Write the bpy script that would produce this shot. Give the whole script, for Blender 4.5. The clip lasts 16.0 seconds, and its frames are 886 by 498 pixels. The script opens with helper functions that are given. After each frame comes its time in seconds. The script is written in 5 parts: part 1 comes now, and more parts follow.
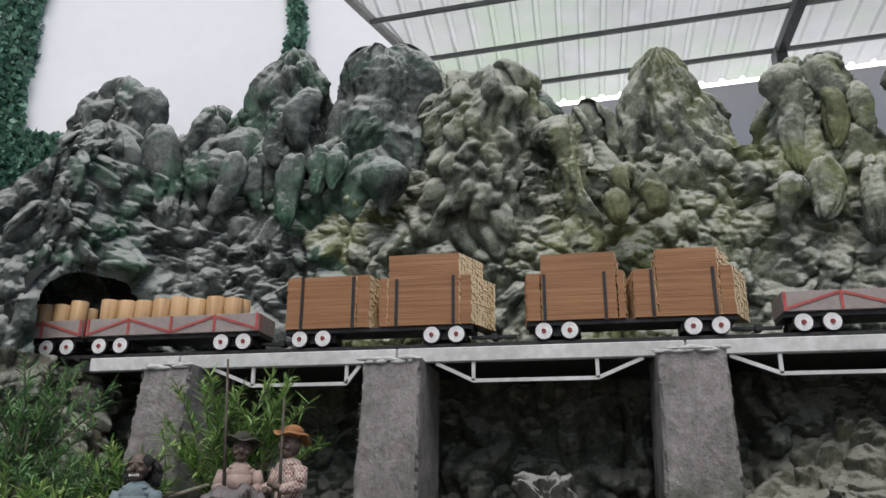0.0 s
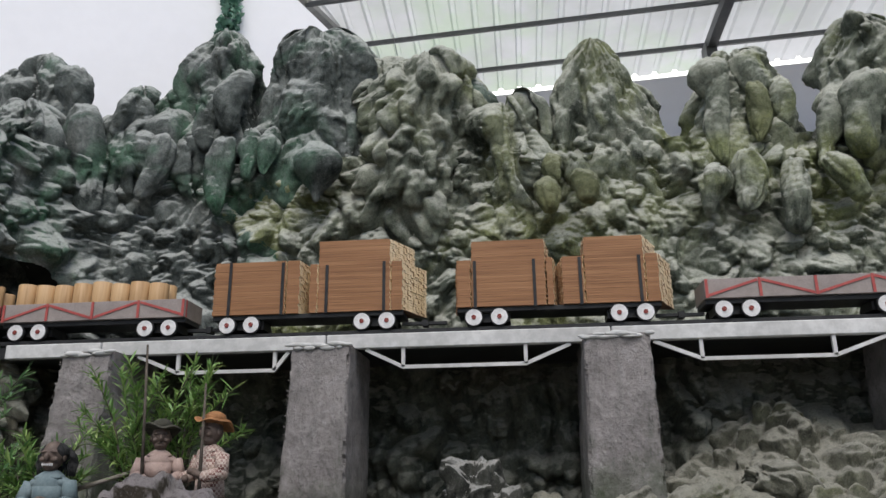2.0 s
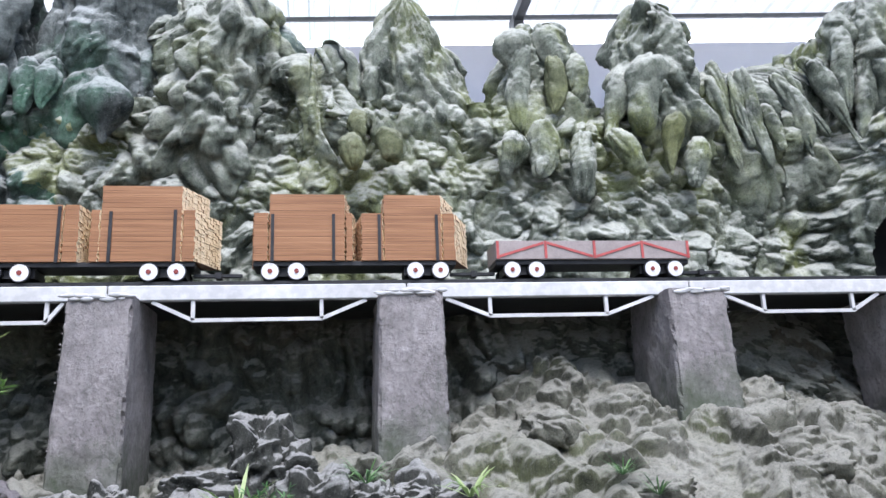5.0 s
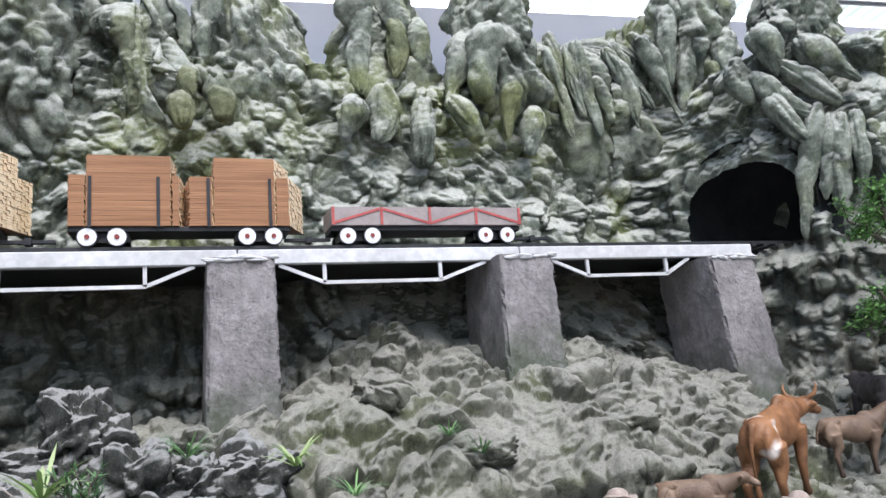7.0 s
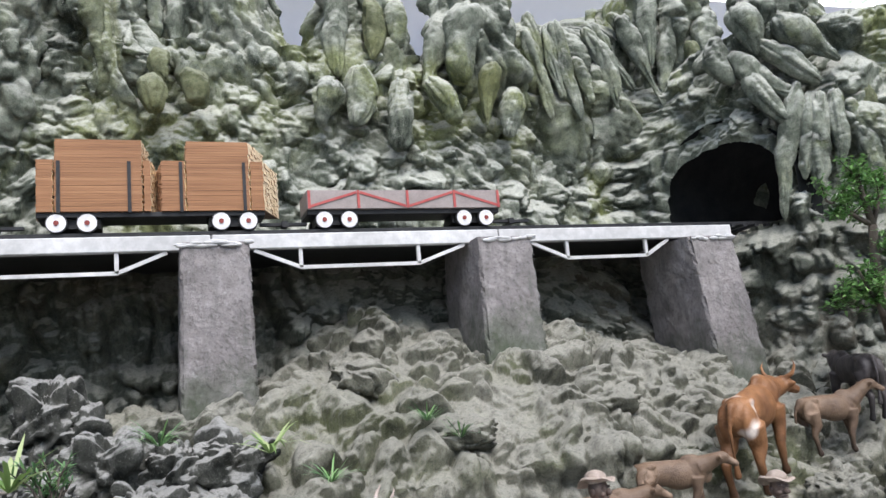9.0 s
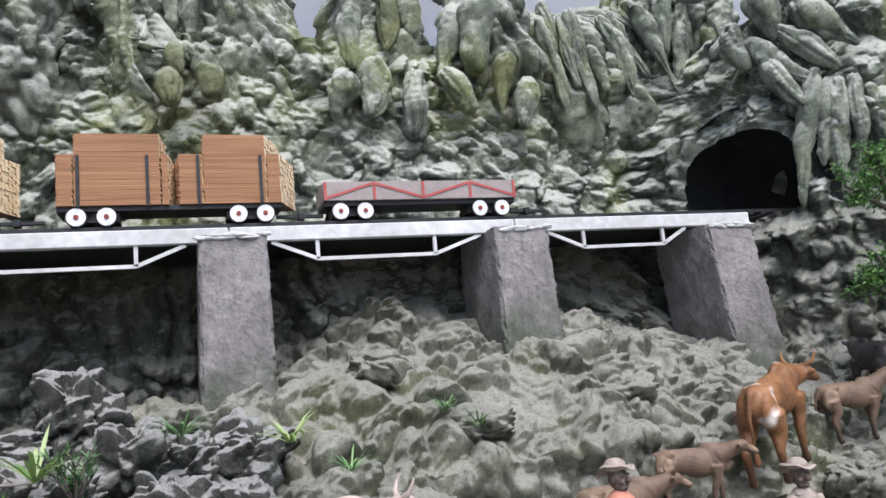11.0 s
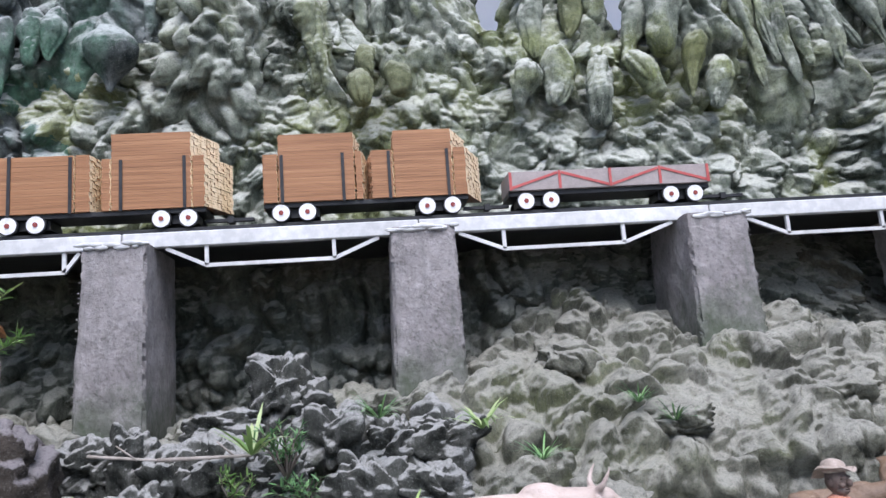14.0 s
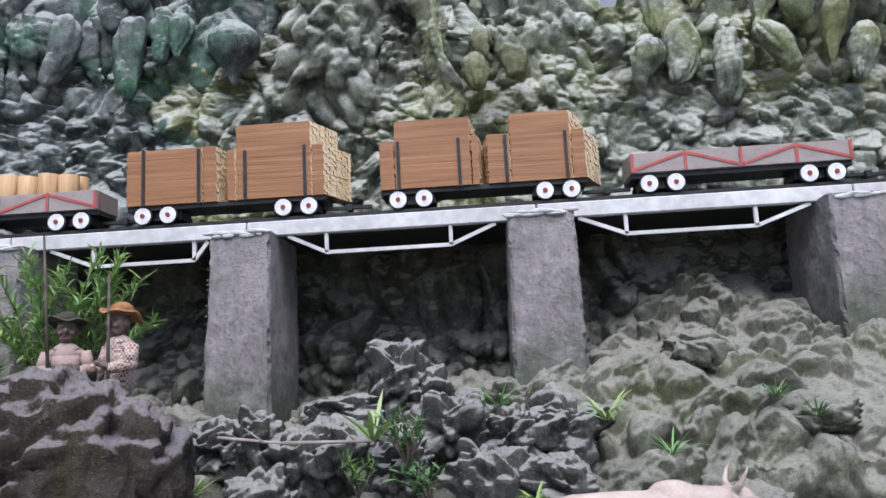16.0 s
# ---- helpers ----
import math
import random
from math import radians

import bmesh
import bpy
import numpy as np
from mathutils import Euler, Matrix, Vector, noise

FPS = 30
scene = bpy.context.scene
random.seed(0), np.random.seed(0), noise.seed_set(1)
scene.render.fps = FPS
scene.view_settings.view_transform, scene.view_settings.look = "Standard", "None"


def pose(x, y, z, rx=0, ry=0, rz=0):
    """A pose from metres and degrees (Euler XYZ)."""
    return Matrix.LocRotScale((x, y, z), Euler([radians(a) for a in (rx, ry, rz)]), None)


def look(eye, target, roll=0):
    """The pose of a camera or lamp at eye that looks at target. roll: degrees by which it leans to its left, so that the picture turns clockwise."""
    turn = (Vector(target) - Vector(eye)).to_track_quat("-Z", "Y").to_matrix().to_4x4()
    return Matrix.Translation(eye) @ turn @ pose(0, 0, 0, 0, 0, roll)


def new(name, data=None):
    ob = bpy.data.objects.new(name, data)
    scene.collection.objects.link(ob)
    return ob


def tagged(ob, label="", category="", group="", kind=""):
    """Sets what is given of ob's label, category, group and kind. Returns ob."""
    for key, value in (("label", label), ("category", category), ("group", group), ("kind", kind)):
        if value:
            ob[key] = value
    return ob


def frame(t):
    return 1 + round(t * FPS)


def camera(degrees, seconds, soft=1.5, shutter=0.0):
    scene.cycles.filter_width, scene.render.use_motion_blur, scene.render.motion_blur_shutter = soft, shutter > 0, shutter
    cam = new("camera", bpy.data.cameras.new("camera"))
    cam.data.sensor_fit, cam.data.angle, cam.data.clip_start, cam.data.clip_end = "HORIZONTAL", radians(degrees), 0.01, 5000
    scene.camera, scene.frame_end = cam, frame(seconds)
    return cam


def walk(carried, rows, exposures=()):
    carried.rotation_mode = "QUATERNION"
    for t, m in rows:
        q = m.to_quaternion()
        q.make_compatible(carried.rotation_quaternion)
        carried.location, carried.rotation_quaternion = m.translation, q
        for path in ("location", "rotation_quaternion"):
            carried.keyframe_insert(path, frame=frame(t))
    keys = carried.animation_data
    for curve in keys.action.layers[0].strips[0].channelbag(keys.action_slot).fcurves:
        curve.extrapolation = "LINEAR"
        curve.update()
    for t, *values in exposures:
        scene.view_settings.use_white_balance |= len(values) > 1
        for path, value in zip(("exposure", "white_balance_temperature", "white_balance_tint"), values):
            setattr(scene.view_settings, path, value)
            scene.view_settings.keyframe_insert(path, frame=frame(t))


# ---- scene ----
cam = camera(59.6, 16.0)
PATH = [
    (0, (-0.5, 0.18, 1.622), (-0.835, 2.049, 2.249), 0.2),
    (0.5, (-0.509, 0.184, 1.62), (-0.831, 2.06, 2.231), -0.0),
    (1, (-0.497, 0.18, 1.618), (-0.771, 2.065, 2.228), -0.2),
    (1.5, (-0.462, 0.172, 1.615), (-0.695, 2.063, 2.225), -0.3),
    (2, (-0.444, 0.203, 1.608), (-0.633, 2.101, 2.209), -0.7),
    (2.5, (-0.436, 0.205, 1.608), (-0.611, 2.109, 2.194), -0.8),
    (3, (-0.434, 0.193, 1.602), (-0.581, 2.105, 2.172), -0.9),
    (3.5, (-0.428, 0.206, 1.597), (-0.508, 2.126, 2.152), -0.9),
    (4, (-0.412, 0.197, 1.593), (-0.412, 2.123, 2.132), -1.0),
    (4.5, (-0.392, 0.195, 1.59), (-0.223, 2.118, 2.112), -1.9),
    (5, (-0.384, 0.216, 1.587), (-0.092, 2.133, 2.077), -2.3),
    (7.5, (-0.252, 0.189, 1.616), (0.437, 2.034, 1.962), -4.8),
    (8, (-0.245, 0.194, 1.613), (0.457, 2.037, 1.946), -5.0),
    (8.5, (-0.231, 0.206, 1.606), (0.457, 2.054, 1.941), -5.0),
    (9, (-0.223, 0.22, 1.609), (0.46, 2.071, 1.936), -5.1),
    (11.5, (-0.236, 0.222, 1.596), (0.395, 2.095, 1.902), -5.3),
    (12, (-0.238, 0.231, 1.59), (0.364, 2.114, 1.891), -5.0),
    (12.5, (-0.229, 0.233, 1.587), (0.304, 2.137, 1.889), -4.9),
    (13, (-0.229, 0.242, 1.584), (0.222, 2.165, 1.893), -4.7),
    (13.5, (-0.244, 0.251, 1.575), (0.09, 2.196, 1.9), -4.6),
    (14, (-0.26, 0.253, 1.572), (-0.065, 2.214, 1.912), -4.1),
    (14.5, (-0.263, 0.262, 1.578), (-0.177, 2.231, 1.92), -3.7),
    (15, (-0.238, 0.286, 1.576), (-0.238, 2.256, 1.921), -3.3),
    (15.5, (-0.24, 0.299, 1.581), (-0.31, 2.27, 1.916), -3.0),
    (16, (-0.284, 0.318, 1.583), (-0.379, 2.289, 1.906), -3.1),
]
walk(cam, [(t, look(eye, target, roll)) for t, eye, target, roll in PATH], [(0, -0.32, 6650, 11), (1.5, -0.32, 6650, 11), (3, 0.05, 6450, 12), (5, 0.72, 5900, 16), (9, 0.6, 6350, 13), (13, 0.6, 6000, 17), (14.5, 0.66, 5900, 17), (15.5, 0.64, 6000, 16), (16, 0.42, 6000, 16)])

# ---- light ----
world = bpy.data.worlds.new("world")
scene.world = world
world.use_nodes = True
wn = world.node_tree.nodes
sky = wn.new("ShaderNodeTexSky")
sky.sky_type = "NISHITA"
sky.sun_disc = False
sky.sun_elevation = radians(55)
sky.sun_rotation = radians(174)
world.node_tree.links.new(sky.outputs["Color"], wn["Background"].inputs["Color"])
wn["Background"].inputs["Strength"].default_value = 0.13
sun = new("sun", bpy.data.lights.new("sun", "SUN"))
sun.data.energy = 4.0
sun.data.angle = radians(48)
sun.data.color = (1.0, 0.99, 0.975)
sun.matrix_world = look((0.5, -0.5, 9.0), (0, 4.0, 2.0))

# ---- numeric helpers ----


def h3(i, j, k, seed):
    """Hash of lattice points, 0 to 1."""
    n = (i.astype(np.int64) * 374761393 + j.astype(np.int64) * 668265263 + k.astype(np.int64) * 2246822507 + seed * 1274126177) & 0xFFFFFFFF
    n = ((n ^ (n >> 13)) * 1274126177) & 0xFFFFFFFF
    n = ((n ^ (n >> 16)) * 2246822519) & 0xFFFFFFFF
    return ((n ^ (n >> 15)) & 0xFFFFFF) / float(0xFFFFFF)


def vnoise(P, size, seed=0):
    """Smooth value noise, -1 to 1."""
    Q = P / size
    I = np.floor(Q)
    F = Q - I
    F = F * F * (3 - 2 * F)
    out = 0
    for a in (0, 1):
        for b in (0, 1):
            for c in (0, 1):
                w = (F[:, 0] if a else 1 - F[:, 0]) * (F[:, 1] if b else 1 - F[:, 1]) * (F[:, 2] if c else 1 - F[:, 2])
                out = out + w * h3(I[:, 0] + a, I[:, 1] + b, I[:, 2] + c, seed)
    return out * 2 - 1


def fbm(P, size, seed=0, octaves=3):
    out, amp = 0, 1.0
    for o in range(octaves):
        out = out + amp * vnoise(P, size / 2 ** o, seed + 17 * o)
        amp *= 0.5
    return out / 1.75


def knobs(P, size, seed=0, fill=0.75, flat=False, power=0.65):
    """Rounded knobs, up to about 0.7 times size high, on a share of the places given by fill. flat: P is a place on an unrolled surface (y = 0)."""
    Q = P / size
    I = np.floor(Q)
    best = np.zeros(len(P))
    for a in (-1, 0, 1):
        for b in (0,) if flat else (-1, 0, 1):
            for c in (-1, 0, 1):
                i, j, k = I[:, 0] + a, I[:, 1] + b, I[:, 2] + c
                d2 = (i + h3(i, j, k, seed) - Q[:, 0]) ** 2 + (k + h3(i, j, k, seed + 2) - Q[:, 2]) ** 2
                if not flat:
                    d2 = d2 + (j + h3(i, j, k, seed + 1) - Q[:, 1]) ** 2
                h = h3(i, j, k, seed + 3)
                r = np.where(h < fill, 0.30 + 0.42 * h / fill, 0.0)
                best = np.maximum(best, r * np.maximum(0, 1 - d2 / np.maximum(r * r, 1e-6)) ** power)
    return best * size


def warp(P, size, amp, seed):
    return P + amp * np.stack([vnoise(P, size, seed + s) for s in (0, 5, 9)], 1)


def lump_relief(Q, seed=0, big=1.0, mid=1.0, small=1.0, fold=1.0, tall=0.85):
    """Rounded plaster lumps of three sizes, grouped in patches, on a draped and folded ground. Q is a place on the unrolled surface (y = 0); tall below 1 draws the lumps out upwards."""
    W = warp(Q, 0.22, 0.06, seed)
    W2 = warp(W, 0.07, 0.02, seed + 30)
    W[:, 1], W2[:, 1] = 0.5, 0.5
    up = np.array((1.0, 0.0, tall))
    a = np.clip(0.55 + 1.5 * vnoise(Q, 0.5, seed + 40), 0.0, 1)
    b = np.clip(0.5 + 1.6 * vnoise(Q, 0.3, seed + 45), 0.0, 1)
    d = 0.10 * fbm(W, 0.55, seed + 1)
    kb = big * knobs(W * up, 0.24, seed + 2, 0.6, True, 0.55) * (0.15 + 0.85 * a)
    km = mid * knobs(W2 * up, 0.125, seed + 6, 0.72, True, 0.52) * (1 - 0.7 * a * b)
    ks = small * knobs(W2 * up, 0.07, seed + 10, 0.6, True, 0.52) * (0.1 + 0.9 * b)
    d = d + np.maximum(kb, km) + 0.45 * np.minimum(kb, km) + 0.8 * ks
    drape = np.abs(vnoise(W * np.array((1, 1, 0.22)), 0.10, seed + 20)) ** 0.7
    fine = np.abs(vnoise(W2 * np.array((1, 1, 0.3)), 0.045, seed + 22)) ** 0.7
    d = d + fold * (0.10 * drape + 0.03 * fine) * (1 - 0.6 * b)
    return d + 0.016 * np.abs(vnoise(W2, 0.04, seed + 61)) + 0.009 * vnoise(W2, 0.02, seed + 62)


def grid_faces(nu, nv, wrap=False):
    i = np.arange(nu if wrap else nu - 1)[:, None]
    j = np.arange(nv - 1)[None, :]
    i2 = (i + 1) % nu
    return np.stack([i * nv + j, i2 * nv + j, i2 * nv + j + 1, i * nv + j + 1], -1).reshape(-1, 4)


def mesh_of(name, verts, faces, material, smooth=True):
    me = bpy.data.meshes.new(name)
    verts = np.asarray(verts, dtype=np.float32)
    if isinstance(faces, np.ndarray):
        k = faces.shape[1]
        me.vertices.add(len(verts))
        me.vertices.foreach_set("co", verts.ravel())
        me.loops.add(faces.size)
        me.loops.foreach_set("vertex_index", faces.ravel().astype(np.int32))
        me.polygons.add(len(faces))
        me.polygons.foreach_set("loop_start", np.arange(0, faces.size, k, dtype=np.int32))
        me.update(calc_edges=True)
    else:
        me.from_pydata([tuple(v) for v in verts], [], faces)
    me.validate()
    me.polygons.foreach_set("use_smooth", np.full(len(me.polygons), smooth))
    if material:
        me.materials.append(material)
    me.update()
    return me


def normals_of(X, wrap=False):
    """Normals of a grid of points (nu, nv, 3)."""
    du = np.roll(X, -1, 0) - np.roll(X, 1, 0) if wrap else np.gradient(X, axis=0)
    dv = np.gradient(X, axis=1)
    n = np.cross(du, dv)
    return n / (np.linalg.norm(n, axis=2, keepdims=True) + 1e-9)


def part(name, bm, material, parent, label=""):
    """Links a bmesh or a mesh as one mesh object under a thing or part."""
    if isinstance(bm, bmesh.types.BMesh):
        me = bpy.data.meshes.new(name)
        bm.to_mesh(me)
        bm.free()
        me.materials.append(material)
    else:
        me = bm
    ob = new(name, me)
    ob.parent = parent
    if label:
        ob["label"] = label
    return ob


def box(bm, x0, x1, y0, y1, z0, z1, bevel=0.0):
    ret = bmesh.ops.create_cube(bm, size=1.0)
    vs = ret["verts"]
    for v in vs:
        v.co = Vector(((x0 + x1) / 2 + v.co.x * (x1 - x0), (y0 + y1) / 2 + v.co.y * (y1 - y0), (z0 + z1) / 2 + v.co.z * (z1 - z0)))
    if bevel:
        es = list({e for v in vs for e in v.link_edges})
        bmesh.ops.bevel(bm, geom=es, offset=bevel, segments=1, affect="EDGES", profile=0.5)
    return bm


def bar(bm, a, b, w, h):
    """A square bar from a to b in the plane y = const; w deep, h high."""
    a, b = Vector(a), Vector(b)
    d = b - a
    ret = bmesh.ops.create_cube(bm, size=1.0)
    m = Matrix.Translation((a + b) / 2) @ d.to_track_quat("X", "Z").to_matrix().to_4x4() @ Matrix.Diagonal((d.length, w, h, 1))
    bmesh.ops.transform(bm, matrix=m, verts=ret["verts"])
    return bm


def rod(bm, a, b, r0, r1=None, n=8, cap=True):
    a, b = Vector(a), Vector(b)
    d = b - a
    ret = bmesh.ops.create_cone(bm, cap_ends=cap, segments=n, radius1=r0, radius2=r0 if r1 is None else r1, depth=d.length)
    bmesh.ops.transform(bm, matrix=Matrix.Translation((a + b) / 2) @ d.to_track_quat("Z", "Y").to_matrix().to_4x4(), verts=ret["verts"])
    for v in ret["verts"]:
        for f in v.link_faces:
            f.smooth = len(f.verts) == 4
    return bm


def thing(name, label, category, group="", kind="", at=(0, 0, 0)):
    e = new(name)
    e.location = at
    e.empty_display_size = 0.05
    return tagged(e, label, category, group, kind)


# ---- materials ----


class Nodes:
    def __init__(self, name):
        self.m = bpy.data.materials.new(name)
        self.m.use_nodes = True
        self.t = self.m.node_tree
        self.b = self.t.nodes["Principled BSDF"]

    def n(self, kind, **k):
        node = self.t.nodes.new("ShaderNode" + kind)
        for key, v in k.items():
            node.inputs[key.replace("_", " ")].default_value = v
        return node

    def l(self, a, b):
        self.t.links.new(a, b)

    def coords(self, which="Object"):
        return self.n("TexCoord").outputs[which]

    def noise(self, scale, detail=4.0, rough=0.55, vec=None, dist=0.0):
        x = self.n("TexNoise", Scale=scale, Detail=detail, Roughness=rough, Distortion=dist)
        self.l(vec if vec is not None else self.coords(), x.inputs["Vector"])
        return x.outputs["Fac"]

    def ramp(self, fac, stops):
        r = self.n("ValToRGB")
        while len(r.color_ramp.elements) < len(stops):
            r.color_ramp.elements.new(0.5)
        for e, (p, c) in zip(r.color_ramp.elements, stops):
            e.position = p
            e.color = (*c, 1) if not isinstance(c, float) else (c, c, c, 1)
        self.l(fac, r.inputs["Fac"])
        return r.outputs["Color"]

    def mix(self, fac, a, b, mode="MIX"):
        x = self.t.nodes.new("ShaderNodeMix")
        x.data_type = "RGBA"
        x.blend_type = mode
        for s, v in ((x.inputs[0], fac), (x.inputs[6], a), (x.inputs[7], b)):
            if hasattr(v, "links"):
                self.l(v, s)
            elif isinstance(v, tuple):
                s.default_value = (*v, 1)
            else:
                s.default_value = v
        return x.outputs[2]

    def bump(self, height, strength, dist):
        x = self.n("Bump", Strength=strength, Distance=dist)
        self.l(height, x.inputs["Height"])
        self.l(x.outputs["Normal"], self.b.inputs["Normal"])

    def out(self, color, rough=0.6, metal=0.0, spec=0.3):
        if hasattr(color, "links"):
            self.l(color, self.b.inputs["Base Color"])
        else:
            self.b.inputs["Base Color"].default_value = (*color, 1)
        if hasattr(rough, "links"):
            self.l(rough, self.b.inputs["Roughness"])
        else:
            self.b.inputs["Roughness"].default_value = rough
        self.b.inputs["Metallic"].default_value = metal
        self.b.inputs["Specular IOR Level"].default_value = spec
        return self.m


def rock_material(name, dark, mid, pale, dust_toplight, tint, dust_toplight_amount=0.6, lie=0.62, soft=0.43):
    """Plaster painted in dark and pale washes, with speckle and with a dry pale dusting that also paints light from
    above on what faces up.
    """
    n = Nodes(name)
    co = n.coords()
    base = n.ramp(n.noise(3.0, 7, 0.65, co, 0.8), [(0.35, dark), (0.5, mid), (0.67, pale)])
    patch = n.ramp(n.noise(1.3, 4, 0.55, co, 1.0), [(0.5, 0.0), (0.66, 1.0)])
    base = n.mix(patch, base, n.mix(0.6, base, tint))
    base = n.mix(n.ramp(n.noise(17, 6, 0.7, co, 0.5), [(0.5, 0.0), (0.7, 0.35)]), base, dark)
    base = n.mix(n.ramp(n.noise(8.5, 6, 0.7, co, 0.9), [(0.36, 0.5), (0.54, 0.0)]), base, dark)
    drip = n.n("Mapping", Scale=(26, 26, 4.5))
    n.l(co, drip.inputs["Vector"])
    base = n.mix(n.ramp(n.noise(1.0, 4, 0.65, drip.outputs[0], 0.6), [(0.52, 0.0), (0.74, 0.3)]), base, pale)
    # Tops turn paler by the normal: dusting and light from above in one colour.
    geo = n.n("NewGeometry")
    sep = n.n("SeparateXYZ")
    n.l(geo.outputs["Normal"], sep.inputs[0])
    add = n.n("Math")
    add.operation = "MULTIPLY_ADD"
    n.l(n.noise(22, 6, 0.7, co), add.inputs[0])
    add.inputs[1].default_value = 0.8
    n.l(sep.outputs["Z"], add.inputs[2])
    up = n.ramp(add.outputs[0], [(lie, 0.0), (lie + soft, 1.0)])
    amt = n.mix(1.0, up, (dust_toplight_amount,) * 3, "MULTIPLY")
    base = n.mix(amt, base, dust_toplight)
    base = n.mix(n.ramp(n.noise(48, 5, 0.75, co, 0.5), [(0.34, 0.45), (0.5, 0.0)]), base, dark)
    base = n.mix(n.ramp(n.noise(120, 3, 0.7, co), [(0.56, 0.0), (0.72, 0.25)]), base, dust_toplight)
    base = n.mix(n.ramp(n.noise(95, 4, 0.75, co), [(0.34, 0.3), (0.48, 0.0)]), base, dark)
    mixh = n.mix(0.4, n.mix(0.3, n.noise(30, 7, 0.72, co, 0.4), n.noise(1.3, 4, 0.6, drip.outputs[0], 0.8)), n.noise(150, 3, 0.7, co))
    n.bump(mixh, 1.0, 0.038)
    return n.out(base, 0.88, 0.0, 0.2)


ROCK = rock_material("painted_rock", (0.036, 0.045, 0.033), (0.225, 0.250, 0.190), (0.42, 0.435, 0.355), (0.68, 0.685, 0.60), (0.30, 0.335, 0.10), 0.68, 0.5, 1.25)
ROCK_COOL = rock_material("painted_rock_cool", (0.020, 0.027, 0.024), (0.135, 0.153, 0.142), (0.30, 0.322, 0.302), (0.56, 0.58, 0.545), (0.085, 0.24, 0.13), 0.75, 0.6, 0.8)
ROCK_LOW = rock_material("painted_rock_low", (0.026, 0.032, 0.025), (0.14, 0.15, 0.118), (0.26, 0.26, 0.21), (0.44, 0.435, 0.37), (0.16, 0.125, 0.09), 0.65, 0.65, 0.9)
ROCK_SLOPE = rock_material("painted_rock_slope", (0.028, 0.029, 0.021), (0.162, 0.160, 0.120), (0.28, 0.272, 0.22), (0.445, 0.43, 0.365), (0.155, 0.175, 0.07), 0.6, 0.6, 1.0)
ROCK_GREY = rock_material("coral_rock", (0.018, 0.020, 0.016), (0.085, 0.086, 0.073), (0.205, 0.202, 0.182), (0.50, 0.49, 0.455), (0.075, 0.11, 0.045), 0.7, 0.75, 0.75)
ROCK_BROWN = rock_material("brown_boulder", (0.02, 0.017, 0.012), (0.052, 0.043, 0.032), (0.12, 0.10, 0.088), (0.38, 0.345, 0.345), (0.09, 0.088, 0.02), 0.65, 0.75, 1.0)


def simple(name, a, b, scale=8, rough=0.6, metal=0.0, bump=0.2, dist=0.003, spec=0.3, dirt=0.22):
    n = Nodes(name)
    co = n.coords()
    c = n.ramp(n.noise(scale, 5, 0.6, co), [(0.35, a), (0.68, b)])
    c = n.mix(n.ramp(n.noise(scale * 9, 3, 0.6, co), [(0.4, dirt), (0.62, 0.0)]), c, tuple(0.5 * v for v in a))
    n.bump(n.noise(scale * 14, 4, 0.65, co), bump, dist)
    return n.out(c, rough, metal, spec)


def concrete_material():
    """Coarse trowelled mortar: pits, pale lime bloom, damp streaks and moss at the foot."""
    n = Nodes("rough_concrete")
    co = n.coords()
    c = n.ramp(n.noise(5.0, 8, 0.72, co, 0.6), [(0.3, (0.15, 0.136, 0.130)), (0.52, (0.265, 0.243, 0.234)), (0.75, (0.38, 0.355, 0.342))])
    c = n.mix(n.ramp(n.noise(55, 5, 0.75, co), [(0.34, 0.6), (0.48, 0.0)]), c, (0.085, 0.08, 0.075))
    c = n.mix(n.ramp(n.noise(28, 6, 0.75, co, 0.5), [(0.58, 0.0), (0.70, 0.5)]), c, (0.42, 0.405, 0.39))
    streak = n.n("Mapping", Scale=(14, 14, 1.2))
    n.l(co, streak.inputs["Vector"])
    c = n.mix(n.ramp(n.noise(1.5, 4, 0.6, streak.outputs[0]), [(0.5, 0.0), (0.75, 0.5)]), c, (0.10, 0.10, 0.092))
    sep = n.n("SeparateXYZ")
    n.l(co, sep.inputs[0])
    add = n.n("Math")
    add.operation = "MULTIPLY_ADD"
    n.l(n.noise(7, 6, 0.7, co), add.inputs[0])
    add.inputs[1].default_value = 0.7
    n.l(sep.outputs["Z"], add.inputs[2])
    moss = n.ramp(add.outputs[0], [(0.62, 1.0), (1.05, 0.0)])
    c = n.mix(n.mix(1.0, moss, (0.8, 0.8, 0.8), "MULTIPLY"), c, (0.05, 0.07, 0.035))
    n.bump(n.mix(0.45, n.noise(18, 9, 0.8, co, 0.5), n.noise(80, 5, 0.75, co)), 0.9, 0.02)
    return n.out(c, 0.92, 0, 0.15)


CONCRETE = concrete_material()
WHITE = simple("white_paint", (0.44, 0.435, 0.42), (0.62, 0.615, 0.60), 2.2, 0.85, 0, 0.3, 0.003, 0.15, 0.3)
BLACK = simple("black_paint", (0.012, 0.012, 0.013), (0.03, 0.03, 0.03), 20, 0.5)
GREY = simple("grey_board", (0.235, 0.20, 0.185), (0.315, 0.27, 0.25), 12, 0.6)
RED = simple("red_paint", (0.33, 0.06, 0.055), (0.43, 0.10, 0.085), 18, 0.5)
RUST = simple("hub_red", (0.16, 0.03, 0.025), (0.25, 0.05, 0.04), 40, 0.6)
TYRE = simple("wheel_white", (0.55, 0.54, 0.53), (0.74, 0.73, 0.72), 30, 0.5)
